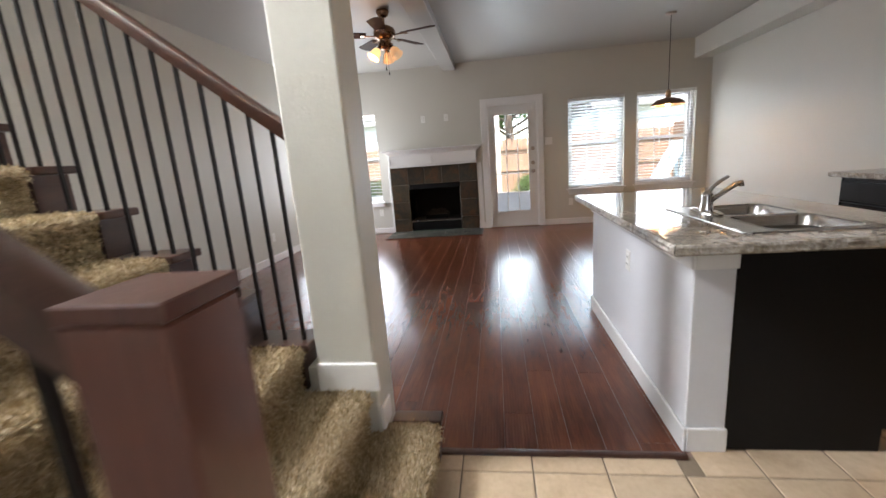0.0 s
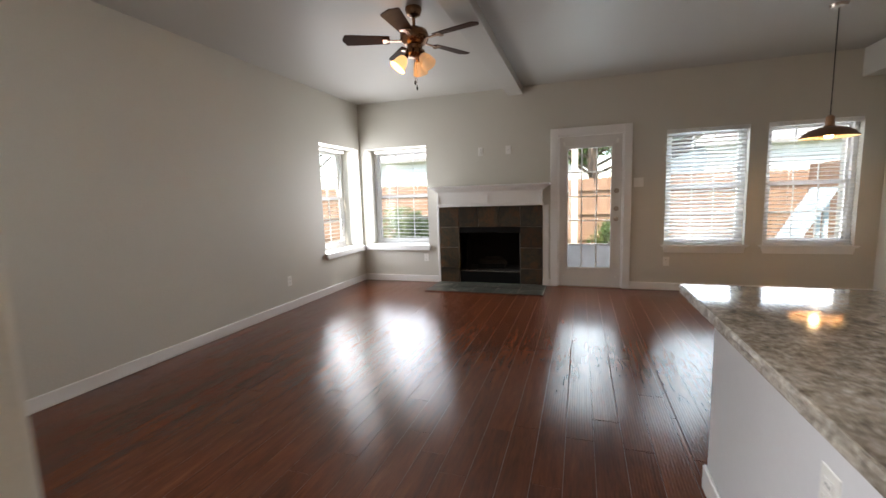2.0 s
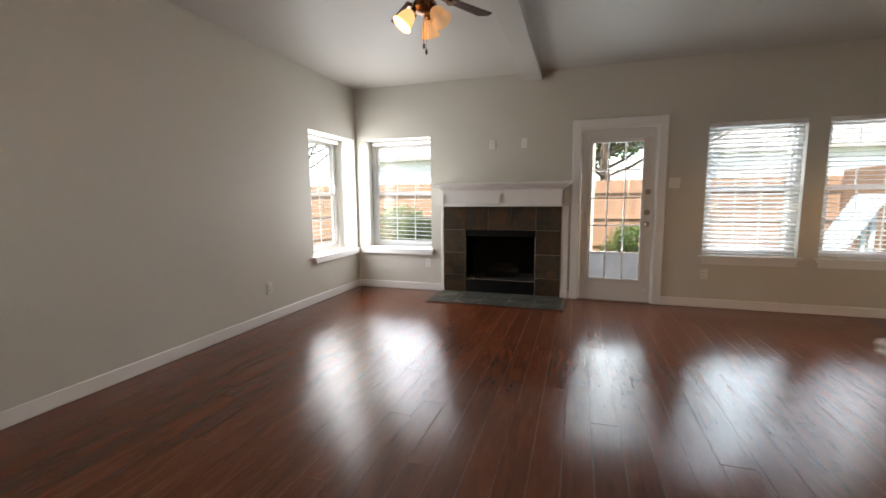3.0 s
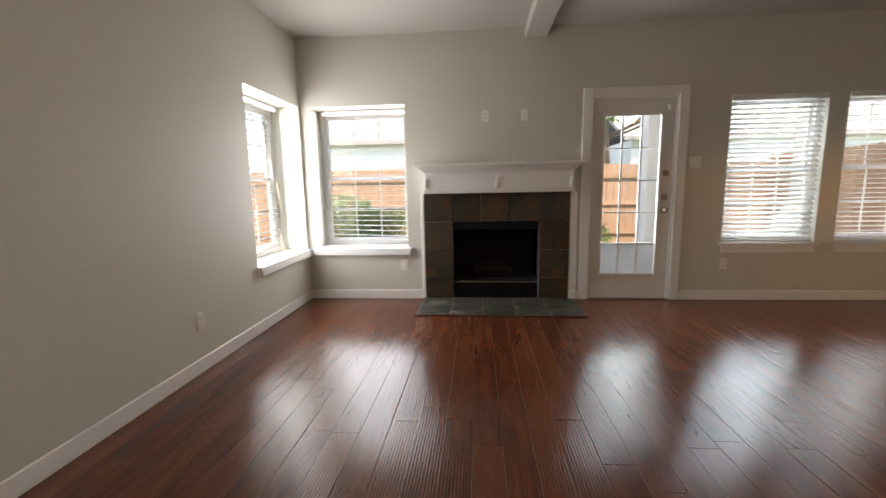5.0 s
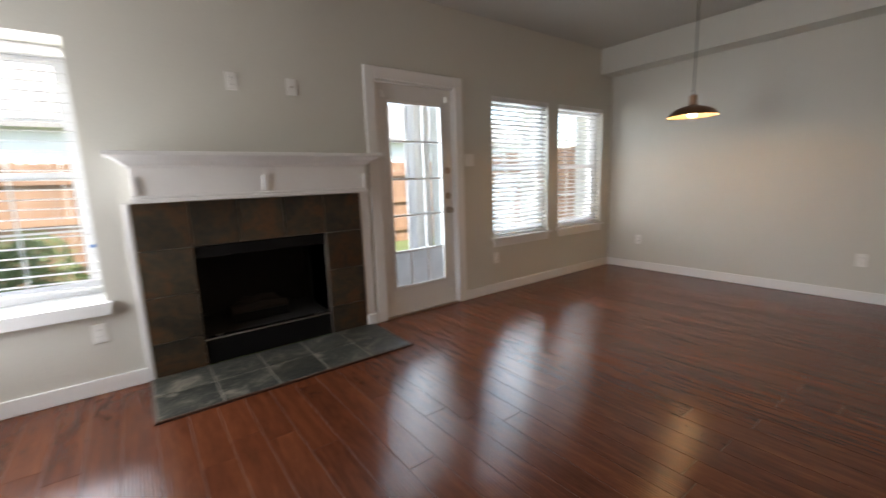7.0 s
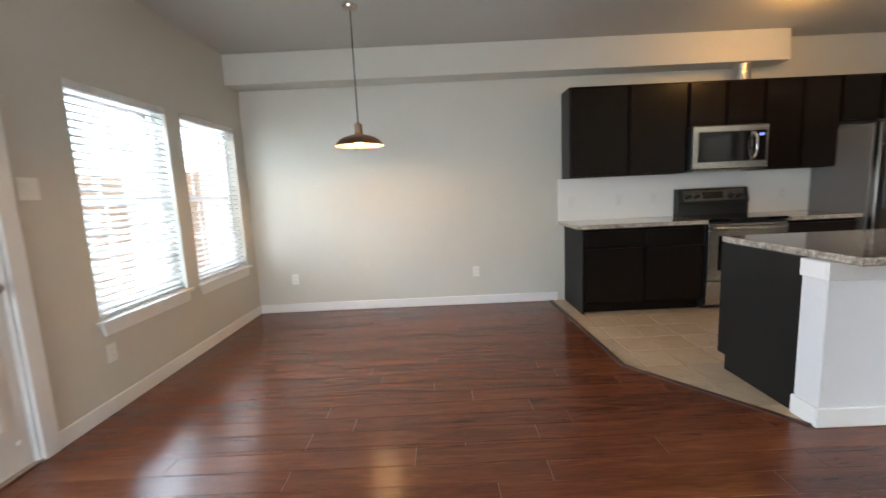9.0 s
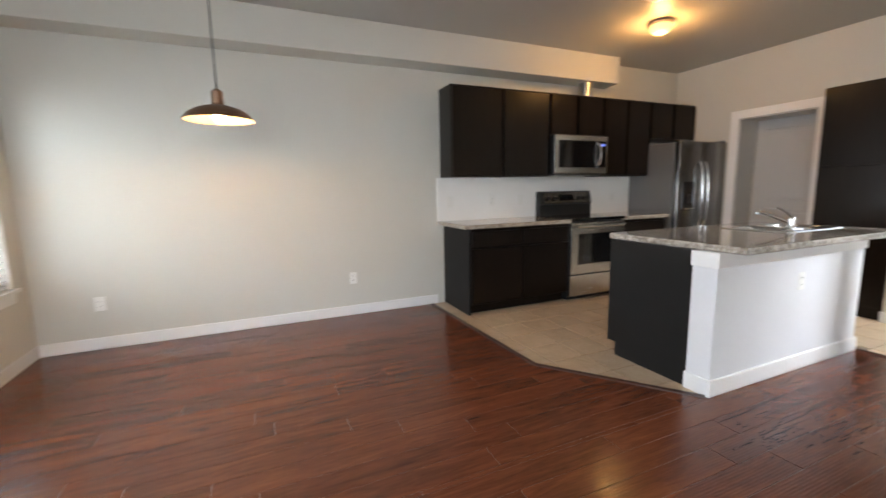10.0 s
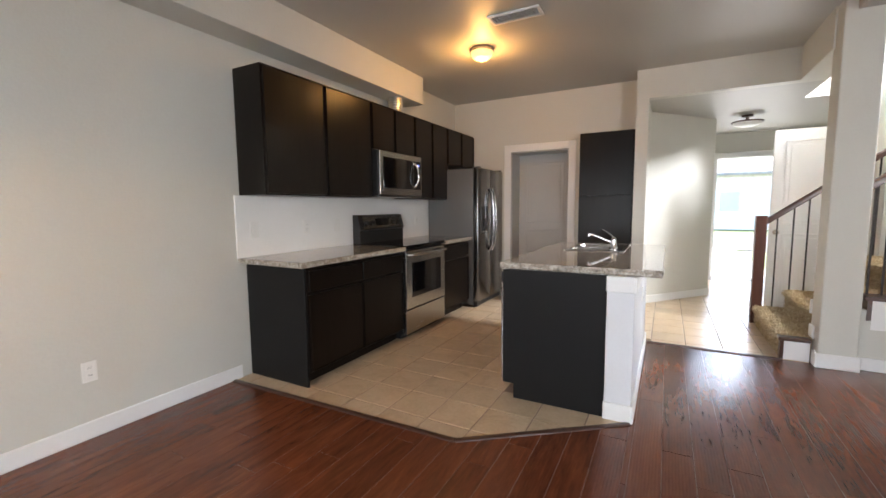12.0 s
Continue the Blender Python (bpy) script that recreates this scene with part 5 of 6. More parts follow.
dw = thing("dishwasher", (1.7, 2.92, 0.1), "stainless dishwasher built into the island", "dishwasher")
part("front_panel", box1(IX2 - 0.018, IX2 + 0.022, 2.62, 3.262, 0.115, 0.76, 0.004), M_STEEL, dw)
part("control_panel", box1(IX2 - 0.018, IX2 + 0.022, 2.62, 3.262, 0.765, 0.835, 0.004), M_BLACKPL, dw)
KX0, KX1, KY0, KY1 = 1.135, 1.600, 1.625, 2.350
bm = bmesh.new()
CX0, CX1, CYA, CYB = 0.862, 1.803, 1.515, 3.262
for b in ((CX0, KX0 + 0.02, CYA, CYB), (KX1 - 0.02, CX1, CYA, CYB), (KX0 + 0.02, KX1 - 0.02, CYA, KY0 + 0.02), (KX0 + 0.02, KX1 - 0.02, KY1 - 0.02, CYB)):
    bx(bm, b[0], b[1], b[2], b[3], CT - 0.04, CT)
bmesh.ops.remove_doubles(bm, verts=bm.verts, dist=0.0005)
ct = thing("countertop", (1.33, 2.39, CT - 0.04), "thick speckled brown granite island countertop", "countertop", "countertops")
part("slab", bm, M_GRANITE, ct)
for p, q, out in (((CX0, CYA), (CX0, CYB), (-1, 0)), ((CX1, CYA), (CX1, CYB), (1, 0)), ((CX0, CYA), (CX1, CYA), (0, -1)), ((CX0, CYB), (CX1, CYB), (0, 1))):
    chiselled(ct, p, q, out)


def rrect(cx, cy, w, h, r, z, n=6):
    """A rounded rectangle's corners, w along x and h along y."""
    out = []
    for qx, qy, a0 in ((1, 1, 0), (-1, 1, 90), (-1, -1, 180), (1, -1, 270)):
        for i in range(n + 1):
            a = radians(a0 + 90 * i / n)
            out.append((cx + qx * (w / 2 - r) + r * math.cos(a), cy + qy * (h / 2 - r) + r * math.sin(a), z))
    return out


def loft(bm, rings, close=True):
    vs = [[bm.verts.new(p) for p in ring] for ring in rings]
    for a, c in zip(vs, vs[1:]):
        for i in range(len(a)):
            bm.faces.new((a[i], a[(i + 1) % len(a)], c[(i + 1) % len(a)], c[i]))
    if close:
        bm.faces.new(vs[-1])
    return bm


sk = thing("sink", ((KX0 + KX1) / 2, (KY0 + KY1) / 2, CT), "double bowl stainless drop-in sink", "sink")
SCX, SCY = (KX0 + KX1) / 2, (KY0 + KY1) / 2
bowls = [(SCX + 0.035, KY0 + 0.195), (SCX + 0.035, KY1 - 0.195)]
BW, BHH = 0.32, 0.315
bm = bmesh.new()
zr = CT + 0.006
loft(bm, [rrect(SCX, SCY, KX1 - KX0, KY1 - KY0, 0.03, CT + 0.0005), rrect(SCX, SCY, KX1 - KX0 - 0.004, KY1 - KY0 - 0.004, 0.03, zr)], False)
x0, x1 = SCX - (KX1 - KX0) / 2 + 0.002, SCX + (KX1 - KX0) / 2 - 0.002
y0, y1 = KY0 + 0.002, KY1 - 0.002
bxl, bxr = bowls[0][0] - BW / 2 + 0.004, bowls[0][0] + BW / 2 - 0.004
bx(bm, x0, bxl, y0 + 0.006, y1 - 0.006, zr - 0.003, zr)
bx(bm, bxr, x1, y0 + 0.006, y1 - 0.006, zr - 0.003, zr)
for a, c in ((y0, bowls[0][1] - BHH / 2 + 0.004), (bowls[0][1] + BHH / 2 - 0.004, bowls[1][1] - BHH / 2 + 0.004), (bowls[1][1] + BHH / 2 - 0.004, y1)):
    bx(bm, bxl, bxr, a, c, zr - 0.003, zr)
part("rim", bm, M_STEEL, sk)
for cx, cy in bowls:
    bm = bmesh.new()
    rings = [rrect(cx, cy, BW + 0.012, BHH + 0.012, 0.03, zr + 0.0006)]
    for s, d in ((0.0, 0.0006), (0.008, -0.012), (0.016, -0.10), (0.03, -0.145), (0.06, -0.165), (0.12, -0.172)):
        rings.append(rrect(cx, cy, BW - 2 * s, BHH - 2 * s, 0.055 if s < 0.1 else 0.03, zr + d))
    loft(bm, rings)
    bowl = part("bowl", bm, M_STEEL, sk, "deep stainless bowl", True)
    bm = bmesh.new()
    lathe(bm, [(0.045, zr - 0.1705), (0.042, zr - 0.168), (0.03, zr - 0.170), (0.0, zr - 0.1705)], (cx, cy, 0), 24)
    part("drain", bm, M_CHROME, bowl, "chrome drain", True)
FCX, FCY = 1.235, 2.12
fa = thing("faucet", (FCX, FCY, zr), "chrome single-lever kitchen faucet", "faucet")
bm = bmesh.new()
loft(bm, [rrect(FCX, FCY, 0.055, 0.23, 0.027, zr), rrect(FCX, FCY, 0.052, 0.245, 0.026, zr + 0.008), rrect(FCX, FCY, 0.04, 0.16, 0.02, zr + 0.014)])
part("deck_plate", bm, M_CHROME, fa, "", True)
bm = bmesh.new()
lathe(bm, [(0.030, zr + 0.01), (0.027, zr + 0.03), (0.023, zr + 0.05), (0.025, zr + 0.07), (0.022, zr + 0.086), (0.012, zr + 0.096), (0.0, zr + 0.098)], (FCX, FCY, 0), 24)
part("body", bm, M_CHROME, fa, "", True)
bm = bmesh.new()
tube(bm, [(FCX, FCY, zr + 0.045), (FCX + 0.035, FCY + 0.015, zr + 0.060), (FCX + 0.10, FCY + 0.044, zr + 0.092), (FCX + 0.165, FCY + 0.073, zr + 0.120), (FCX + 0.183, FCY + 0.081, zr + 0.121), (FCX + 0.188, FCY + 0.084, zr + 0.104)], 0.0115, 14)
part("spout", bm, M_CHROME, fa, "", True)
bm = bmesh.new()
tube(bm, [(FCX - 0.004, FCY, zr + 0.082), (FCX + 0.022, FCY + 0.006, zr + 0.112), (FCX + 0.055, FCY + 0.012, zr + 0.138), (FCX + 0.090, FCY + 0.018, zr + 0.156)], 0.012, 12, 0.6)
part("lever", bm, M_CHROME, fa, "", True)

# ---- pendant and ceiling fan ----
PX, PY, PZ = 2.44, 5.795, 1.674
pn = thing("pendant_light", (PX, PY, CEIL), "brushed metal barn pendant with lit bulb", "pendant light")
bm = bmesh.new()
lathe(bm, [(0.0, CEIL - 0.028), (0.02, CEIL - 0.028), (0.055, CEIL - 0.022), (0.062, CEIL - 0.001), (0.0, CEIL - 0.001)], (PX, PY, 0), 28)
part("canopy", bm, M_NICKEL, pn, "", True)
part("cord", rod(bmesh.new(), (PX, PY, PZ + 0.165), (PX, PY, CEIL - 0.02), 0.0045, None, 8), M_BLACKPL, pn, "dark hanging cord")
bm = bmesh.new()
lathe(bm, [(0.0, PZ + 0.185), (0.014, PZ + 0.182), (0.030, PZ + 0.168), (0.032, PZ + 0.10), (0.040, PZ + 0.092), (0.042, PZ + 0.082)], (PX, PY, 0), 28)
part("socket_cap", bm, M_COPPER, pn, "", True)
SR = 0.195
bm = bmesh.new()
lathe(bm, [(0.040, PZ + 0.088), (0.075, PZ + 0.082), (0.125, PZ + 0.066), (0.165, PZ + 0.040), (SR - 0.006, PZ + 0.010), (SR, PZ + 0.004), (SR, PZ)], (PX, PY, 0), 44)
part("shade", bm, M_COPPER, pn, "brushed bronze metal shade", True)
bm = bmesh.new()
lathe(bm, [(0.038, PZ + 0.085), (0.074, PZ + 0.079), (0.123, PZ + 0.063), (0.162, PZ + 0.038), (SR - 0.009, PZ + 0.009), (SR - 0.002, PZ + 0.001)], (PX, PY, 0), 44)
part("shade_lining", bm, M_SHADEIN, pn, "pale shade inside", True)
bm = bmesh.new()
lathe(bm, [(0.013, PZ + 0.085), (0.016, PZ + 0.065), (0.028, PZ + 0.04), (0.031, PZ + 0.02), (0.024, PZ + 0.0), (0.0, PZ - 0.010)], (PX, PY, 0), 20)
bulb = part("bulb", bm, M_BULB, pn, "glowing bulb", True)
bulb.visible_shadow = False

fn = thing("ceiling_fan", (FAN_X, FAN_Y, CEIL), "bronze ceiling fan with dark blades and three-lamp light kit", "ceiling fan")
bm = bmesh.new()
lathe(bm, [(0.0, CEIL - 0.001), (0.062, CEIL - 0.001), (0.065, CEIL - 0.02), (0.05, CEIL - 0.055), (0.02, CEIL - 0.07), (0.0, CEIL - 0.07)], (FAN_X, FAN_Y, 0), 28)
part("canopy", bm, M_BRONZE, fn, "", True)
part("downrod", rod(bmesh.new(), (FAN_X, FAN_Y, CEIL - 0.16), (FAN_X, FAN_Y, CEIL - 0.05), 0.013), M_BRONZE, fn, "", True)
bm = bmesh.new()
zf = CEIL - 0.15
lathe(bm, [(0.02, zf + 0.015), (0.05, zf + 0.005), (0.098, zf - 0.02), (0.112, zf - 0.05), (0.110, zf - 0.085), (0.085, zf - 0.115), (0.06, zf - 0.13), (0.055, zf - 0.155), (0.075, zf - 0.165), (0.078, zf - 0.195), (0.05, zf - 0.215), (0.0, zf - 0.22)], (FAN_X, FAN_Y, 0), 36)
part("motor_housing", bm, M_BRONZE, fn, "", True)
for i in range(5):
    a = radians(-14 + 72 * i)
    bm = bmesh.new()
    n = 14
    top, bot = [], []
    for j in range(n + 1):
        t = j / n
        w = 0.048 + 0.022 * t if t < 0.9 else 0.070 * math.sqrt(max(0.02, 1 - ((t - 0.9) / 0.1) ** 2))
        for lst, dz in ((top, 0.003), (bot, -0.003)):
            lst.append((bm.verts.new((0.19 + 0.36 * t, -w, dz - w * 0.2)), bm.verts.new((0.19 + 0.36 * t, w, dz + w * 0.2))))
    for j in range(n):
        bm.faces.new((top[j][0], top[j + 1][0], top[j + 1][1], top[j][1]))
        bm.faces.new((bot[j][1], bot[j + 1][1], bot[j + 1][0], bot[j][0]))
        bm.faces.new((bot[j][0], bot[j + 1][0], top[j + 1][0], top[j][0]))
        bm.faces.new((top[j][1], top[j + 1][1], bot[j + 1][1], bot[j][1]))
    bm.faces.new((top[0][0], top[0][1], bot[0][1], bot[0][0]))
    bm.faces.new((top[n][1], top[n][0], bot[n][0], bot[n][1]))
    place = Matrix.Translation((FAN_X, FAN_Y, zf - 0.085)) @ Matrix.Rotation(a, 4, "Z")
    bmesh.ops.transform(bm, matrix=place, verts=bm.verts)
    bl = part("blade", bm, M_BLADE, fn, "dark wood fan blade")
    bm = bmesh.new()
    bx(bm, 0.085, 0.225, -0.014, 0.014, -0.012, -0.004, 0.003)
    bx(bm, 0.205, 0.245, -0.040, 0.040, -0.011, -0.005, 0.002)
    bmesh.ops.transform(bm, matrix=place, verts=bm.verts)
    part("blade_iron", bm, M_BRONZE, bl, "bronze blade bracket")
for i, a in enumerate((215, 335, 95)):
    d = Vector((math.cos(radians(a)), math.sin(radians(a)), 0))
    c0 = Vector((FAN_X, FAN_Y, zf - 0.19)) + d * 0.06
    m = Matrix.Rotation(radians(a), 3, "Z") @ Matrix.Rotation(radians(180 - 38), 3, "Y")
    bm = bmesh.new()
    lathe(bm, [(0.0, -0.01), (0.017, -0.008), (0.019, 0.03), (0.024, 0.04)], c0, 18, m)
    arm = part("lamp_arm", bm, M_BRONZE, fn, "", True)
    bm = bmesh.new()
    lathe(bm, [(0.022, 0.035), (0.036, 0.05), (0.047, 0.075), (0.052, 0.105), (0.062, 0.135)], c0, 24, m)
    sh = part("glass_shade", bm, M_LITSHADE if i == 0 else M_SHADE, arm, "glowing amber glass shade" if i == 0 else "amber glass shade", True)
    sh.visible_shadow = False
for dx, dy, ln in ((0.02, -0.03, 0.22), (-0.02, 0.035, 0.16)):
    bm = bmesh.new()
    rod(bm, (FAN_X + dx, FAN_Y + dy, zf - 0.215 - ln), (FAN_X + dx, FAN_Y + dy, zf - 0.2), 0.0018, None, 6)
    ch = part("pull_chain", bm, M_BRONZE, fn)
    bm = bmesh.new()
    lathe(bm, [(0.0, 0.0), (0.006, -0.004), (0.008, -0.02), (0.005, -0.032), (0.0, -0.034)], (FAN_X + dx, FAN_Y + dy, zf - 0.215 - ln), 12)
    part("pull_knob", bm, M_BLACKPL, ch, "dark pull knob", True)

# ---- front door ----
fd = thing("door_3", (FD[0] + 0.02, FRONT_Y + 0.02, 0.01), "pale grey front door, standing wide open", "door", kind="structure")
panel_door(fd, FD[0] + 0.02, FD[1] - 0.02, FRONT_Y + 0.02, 2.02, M_GREYDOOR)
fd.rotation_euler = (0, 0, radians(158))
# closet beside the stairs: its door stands open behind the railing
setting("wall_closet", box1(-1.06, -0.945, -0.32, 0.374, 0, HALL_Z), M_WALL, "plain closet wall beside the stairs", "wall")
cd = thing("door_4", (-0.94, -0.05, 0.01), "white two-panel closet door standing open behind the stairs", "door", kind="structure")
panel_door(cd, -0.94, -0.165, -0.05, 2.07, M_DOOR)
bm = bmesh.new()
rod(bm, (-0.225, -0.05, 0.95), (-0.225, -0.042, 0.95), 0.03, 0.028, 18)
kn = part("rose", bm, M_NICKEL, cd, "", True)
bm = bmesh.new()
lathe(bm, [(0.0, 0.055), (0.018, 0.053), (0.026, 0.042), (0.022, 0.03), (0.011, 0.022), (0.010, 0.0)], (-0.225, -0.042, 0.95), 18, Matrix.Rotation(radians(-90), 4, "X"))
part("knob", bm, M_NICKEL, kn, "brushed nickel knob", True)

# ---- outdoors ----
setting("ground", box1(-400, 400, -400, 400, -0.45, -0.12), M_GRASS, "mown lawn reaching to the horizon", "ground")
setting("patio", box1(-0.3, 1.5, YB + 0.401, 8.5, -0.119, -0.04), M_CONC, "small concrete door step", "step")
setting("pavement", box1(-0.9, 0.35, -9.0, FRONT_Y - 0.16, -0.119, -0.03), M_CONC, "pale concrete front walk", "pavement")
# unseen slab, added to cut the sun near the front door
setting("front_sun_blocker", box1(-1.6, 1.4, -4.6, FRONT_Y - 0.16, 2.62, 2.8), M_TRIM, "unseen white slab added to block sun over the front walk", "porch")
setting("road", box1(-120, 120, -17, -9.5, -0.119, -0.10), M_ASPHALT, "asphalt street in front", "road")


def fence(x0, y0, x1, y1, h, m, label, gap=0.004, w=0.14):
    f = thing("fence", ((x0 + x1) / 2, (y0 + y1) / 2, -0.12), label, "fence")
    L = math.hypot(x1 - x0, y1 - y0)
    ang = math.degrees(math.atan2(y1 - y0, x1 - x0))
    n = int(L / (w + gap))
    bm = bmesh.new()
    prism(bm, [(-w / 2, 0), (w / 2, 0), (w / 2, h - 0.03), (w / 2 - 0.03, h), (-w / 2 + 0.03, h), (-w / 2, h - 0.03)], "y", -0.009, 0.009)
    me = mesh_of(bm, "picket", m)
    for i in range(n):
        t = (i + 0.5) / n
        piece("picket", me, f, pose(x0 + (x1 - x0) * t, y0 + (y1 - y0) * t, -0.12 + random.uniform(-0.008, 0.008), 0, random.uniform(-0.4, 0.4), ang))
    for z in (0.25, h * 0.5, h - 0.3):
        bm = bx(bmesh.new(), -L / 2, L / 2, -0.05, -0.011, z, z + 0.085)
        piece("rail", mesh_of(bm, "rail", m), f, pose((x0 + x1) / 2, (y0 + y1) / 2, -0.12, 0, 0, ang))
    return f


fence(-8.0, 12.2, 9.0, 12.2, 1.75, M_FENCE, "cedar picket fence across the back yard")
fence(5.0, 8.2, 5.0, 12.1, 1.85, M_FENCE, "sunlit cedar fence beside the patio")
fence(-7.5, 1.0, -7.5, 12.1, 1.75, M_FENCE2, "side yard fence in wood paled for outdoor glare")


def leaf_cloud(bm, c, r, n, size, rnd, flat=0.8):
    """Scatters small bent leaves through an uneven mass."""
    for _ in range(n):
        while True:
            p = Vector((rnd.uniform(-1, 1), rnd.uniform(-1, 1), rnd.uniform(-1, 1)))
            if 0.25 < p.length < 1 and noise.noise(p * 2.3 + Vector(c)) > -0.22:
                break
        p = Vector(c) + Vector((p.x * r, p.y * r, p.z * r * flat))
        q = Euler((rnd.uniform(0, 6.3), rnd.uniform(0, 6.3), rnd.uniform(0, 6.3))).to_matrix()
        s = size * rnd.uniform(0.6, 1.4)
        v = [bm.verts.new(p + q @ Vector(w) * s) for w in ((-1, 0, 0), (0, -0.45, 0.12), (1, 0, 0), (0, 0.45, 0.12))]
        bm.faces.new((v[0], v[1], v[2]))
        bm.faces.new((v[0], v[2], v[3]))


def bush(c, r, n, m, label, seed):
    rnd = random.Random(seed)
    th = thing("shrub", (c[0], c[1], -0.12), label, "shrub", "garden shrubs")
    bm = bmesh.new()
    for k in range(7):
        a = rnd.uniform(0, 6.28)
        tube(bm, [(c[0] + 0.03 * math.cos(a), c[1] + 0.03 * math.sin(a), -0.12), (c[0] + 0.3 * r * math.cos(a), c[1] + 0.3 * r * math.sin(a), c[2] * 0.6), (c[0] + 0.7 * r * math.cos(a), c[1] + 0.7 * r * math.sin(a), c[2] + 0.2 * r)], 0.012, 6)
    part("stems", bm, M_BARK, th)
    bm = bmesh.new()
    for k in range(6):
        o = Vector((rnd.uniform(-0.45, 0.45), rnd.uniform(-0.45, 0.45), rnd.uniform(-0.35, 0.35))) * r
        leaf_cloud(bm, Vector(c) + o, r * rnd.uniform(0.45, 0.65), n // 6, 0.04, rnd)
    tagged(part("foliage", bm, m, th, "small green leaves"), kind="stuff")
    return th


def tree(x, y, h, r, n, seed, m, label):
    rnd = random.Random(seed)
    th = thing("tree", (x, y, -0.12), label, "tree", "garden trees")
    bm = bmesh.new()
    tube(bm, [(x, y, -0.12), (x + 0.05, y, h * 0.25), (x - 0.05, y + 0.05, h * 0.5), (x, y, h * 0.8)], 0.14, 10)
    for k in range(9):
        a, z = rnd.uniform(0, 6.28), h * rnd.uniform(0.35, 0.7)
        e = Vector((math.cos(a), math.sin(a), 0.5)) * r * 0.8
        tube(bm, [(x, y, z), (x + e.x * 0.5, y + e.y * 0.5, z + e.z * 0.4), (x + e.x, y + e.y, z + e.z)], 0.04, 6)
    part("trunk", bm, M_BARK, th, "grey-brown trunk with limbs")
    bm = bmesh.new()
    for k in range(16):
        o = Vector((rnd.uniform(-1, 1), rnd.uniform(-1, 1), rnd.uniform(-0.7, 0.9))) * r * 0.7
        leaf_cloud(bm, Vector((x, y, h * 0.75)) + o, r * rnd.uniform(0.3, 0.5), n // 16, 0.075, rnd)
    tagged(part("crown", bm, m, th, "loose green crown"), kind="stuff")
    return th


bush((-2.75, 9.3, 0.55), 0.85, 4200, M_LEAF2, "flowering green shrub below the back window", 3)
bush((-1.6, 9.7, 0.25), 0.6, 2000, M_LEAF, "leafy green shrub in the yard", 4)
bush((1.2, 11.6, 0.3), 0.65, 1600, M_LEAF, "leafy green shrub against the fence", 5)
bush((0.62, -6.2, 0.2), 0.45, 1200, M_LEAF2, "green shrub beside the front walk", 6)
tree(0.8, 13.8, 4.6, 1.9, 7000, 7, M_LEAF, "leafy backyard tree behind the fence")
tree(3.0, 16.5, 6.0, 2.6, 8000, 8, M_LEAF, "tall leafy tree behind the fence")
tree(-12.5, 19.0, 6.5, 2.8, 6000, 9, M_LEAF, "tall leafy tree at the yard corner")


def house(x0, x1, y0, y1, h, ridge, m, label, win_y):
    th = thing("house", ((x0 + x1) / 2, (y0 + y1) / 2, -0.12), label, "house", "neighbouring houses")
    part("wall", box1(x0, x1, y0, y1, -0.12, h), m, th)
    bm = bmesh.new()
    ym = (y0 + y1) / 2
    prism(bm, [(y0 - 0.4, h - 0.05), (ym, ridge), (y1 + 0.4, h - 0.05), (y1 + 0.4, h + 0.1), (ym, ridge + 0.18), (y0 - 0.4, h + 0.1)], "x", x0 - 0.4, x1 + 0.4)
    part("roof", bm, M_ROOF, th, "dark shingle roof")
    side = 1 if win_y == y1 else -1
    n = max(2, int((x1 - x0) / 3))
    for i in range(n):
        x = x0 + (x1 - x0) * (i + 0.5) / n
        a, c = sorted((win_y, win_y + side * 0.05))
        w = part("window", box1(x - 0.55, x + 0.55, a, c, 0.85, 2.1, 0.01), M_VINYL, th, "white framed window")
        a, c = sorted((win_y + side * 0.05, win_y + side * 0.06))
        part("pane", box1(x - 0.47, x + 0.47, a, c, 0.93, 2.02), M_HPANE, w, "pane greyed lighter for outdoor glare")
    return th


house(-9.0, 0.5, 19.0, 27.0, 2.9, 5.2, M_SIDING, "pale sided house beyond the back fence", 19.0)
house(5.0, 16.0, 20.0, 28.0, 2.9, 5.0, M_SIDING, "pale sided house beyond the back fence", 20.0)
house(-8.0, 3.5, -32.0, -23.0, 3.0, 5.6, M_BRICKH, "brick house across the street, paled for glare", -23.0)
house(8.0, 20.0, -32.0, -23.0, 3.0, 5.6, M_BRICKH, "brick house across the street, paled for glare", -23.0)
house(-24.0, -12.0, -32.0, -23.0, 3.0, 5.6, M_BRICKH, "brick house across the street, paled for glare", -23.0)
sl = thing("garden_slide", (3.75, 9.6, -0.12), "pale blue plastic slide standing on the lawn", "slide")
bm = bmesh.new()
prism(bm, [(3.35, -0.12), (3.50, -0.12), (4.25, 1.25), (4.10, 1.25)], "y", 9.4, 9.9)
part("chute", bm, M_BLUEPOST, sl)
for x in (4.1, 4.2):
    part("leg", box1(x - 0.03, x + 0.03, 9.6, 9.66, -0.12, 1.2), M_BLUEPOST, sl)
setting("patio_post", box1(0.30, 0.42, 9.9, 10.02, -0.12, 3.0), M_FENCE2, "square wooden patio post", "post")
setting("porch_post", box1(0.98, 1.19, 7.95, 8.15, -0.041, 2.9, 0.006), M_POST, "pinkish beige porch post beside the patio door", "post")

# ---- floors ----
fl = thing("floor", (0.4, 4.4, 0), "dark cherry hand-scraped laminate floor", "floor", kind="structure")
part("floor_seam_glint", box1(XL, XR, 1.628, YB, -0.12, -0.0014), M_SEAM, fl)
PW, PL = 0.140, 1.21


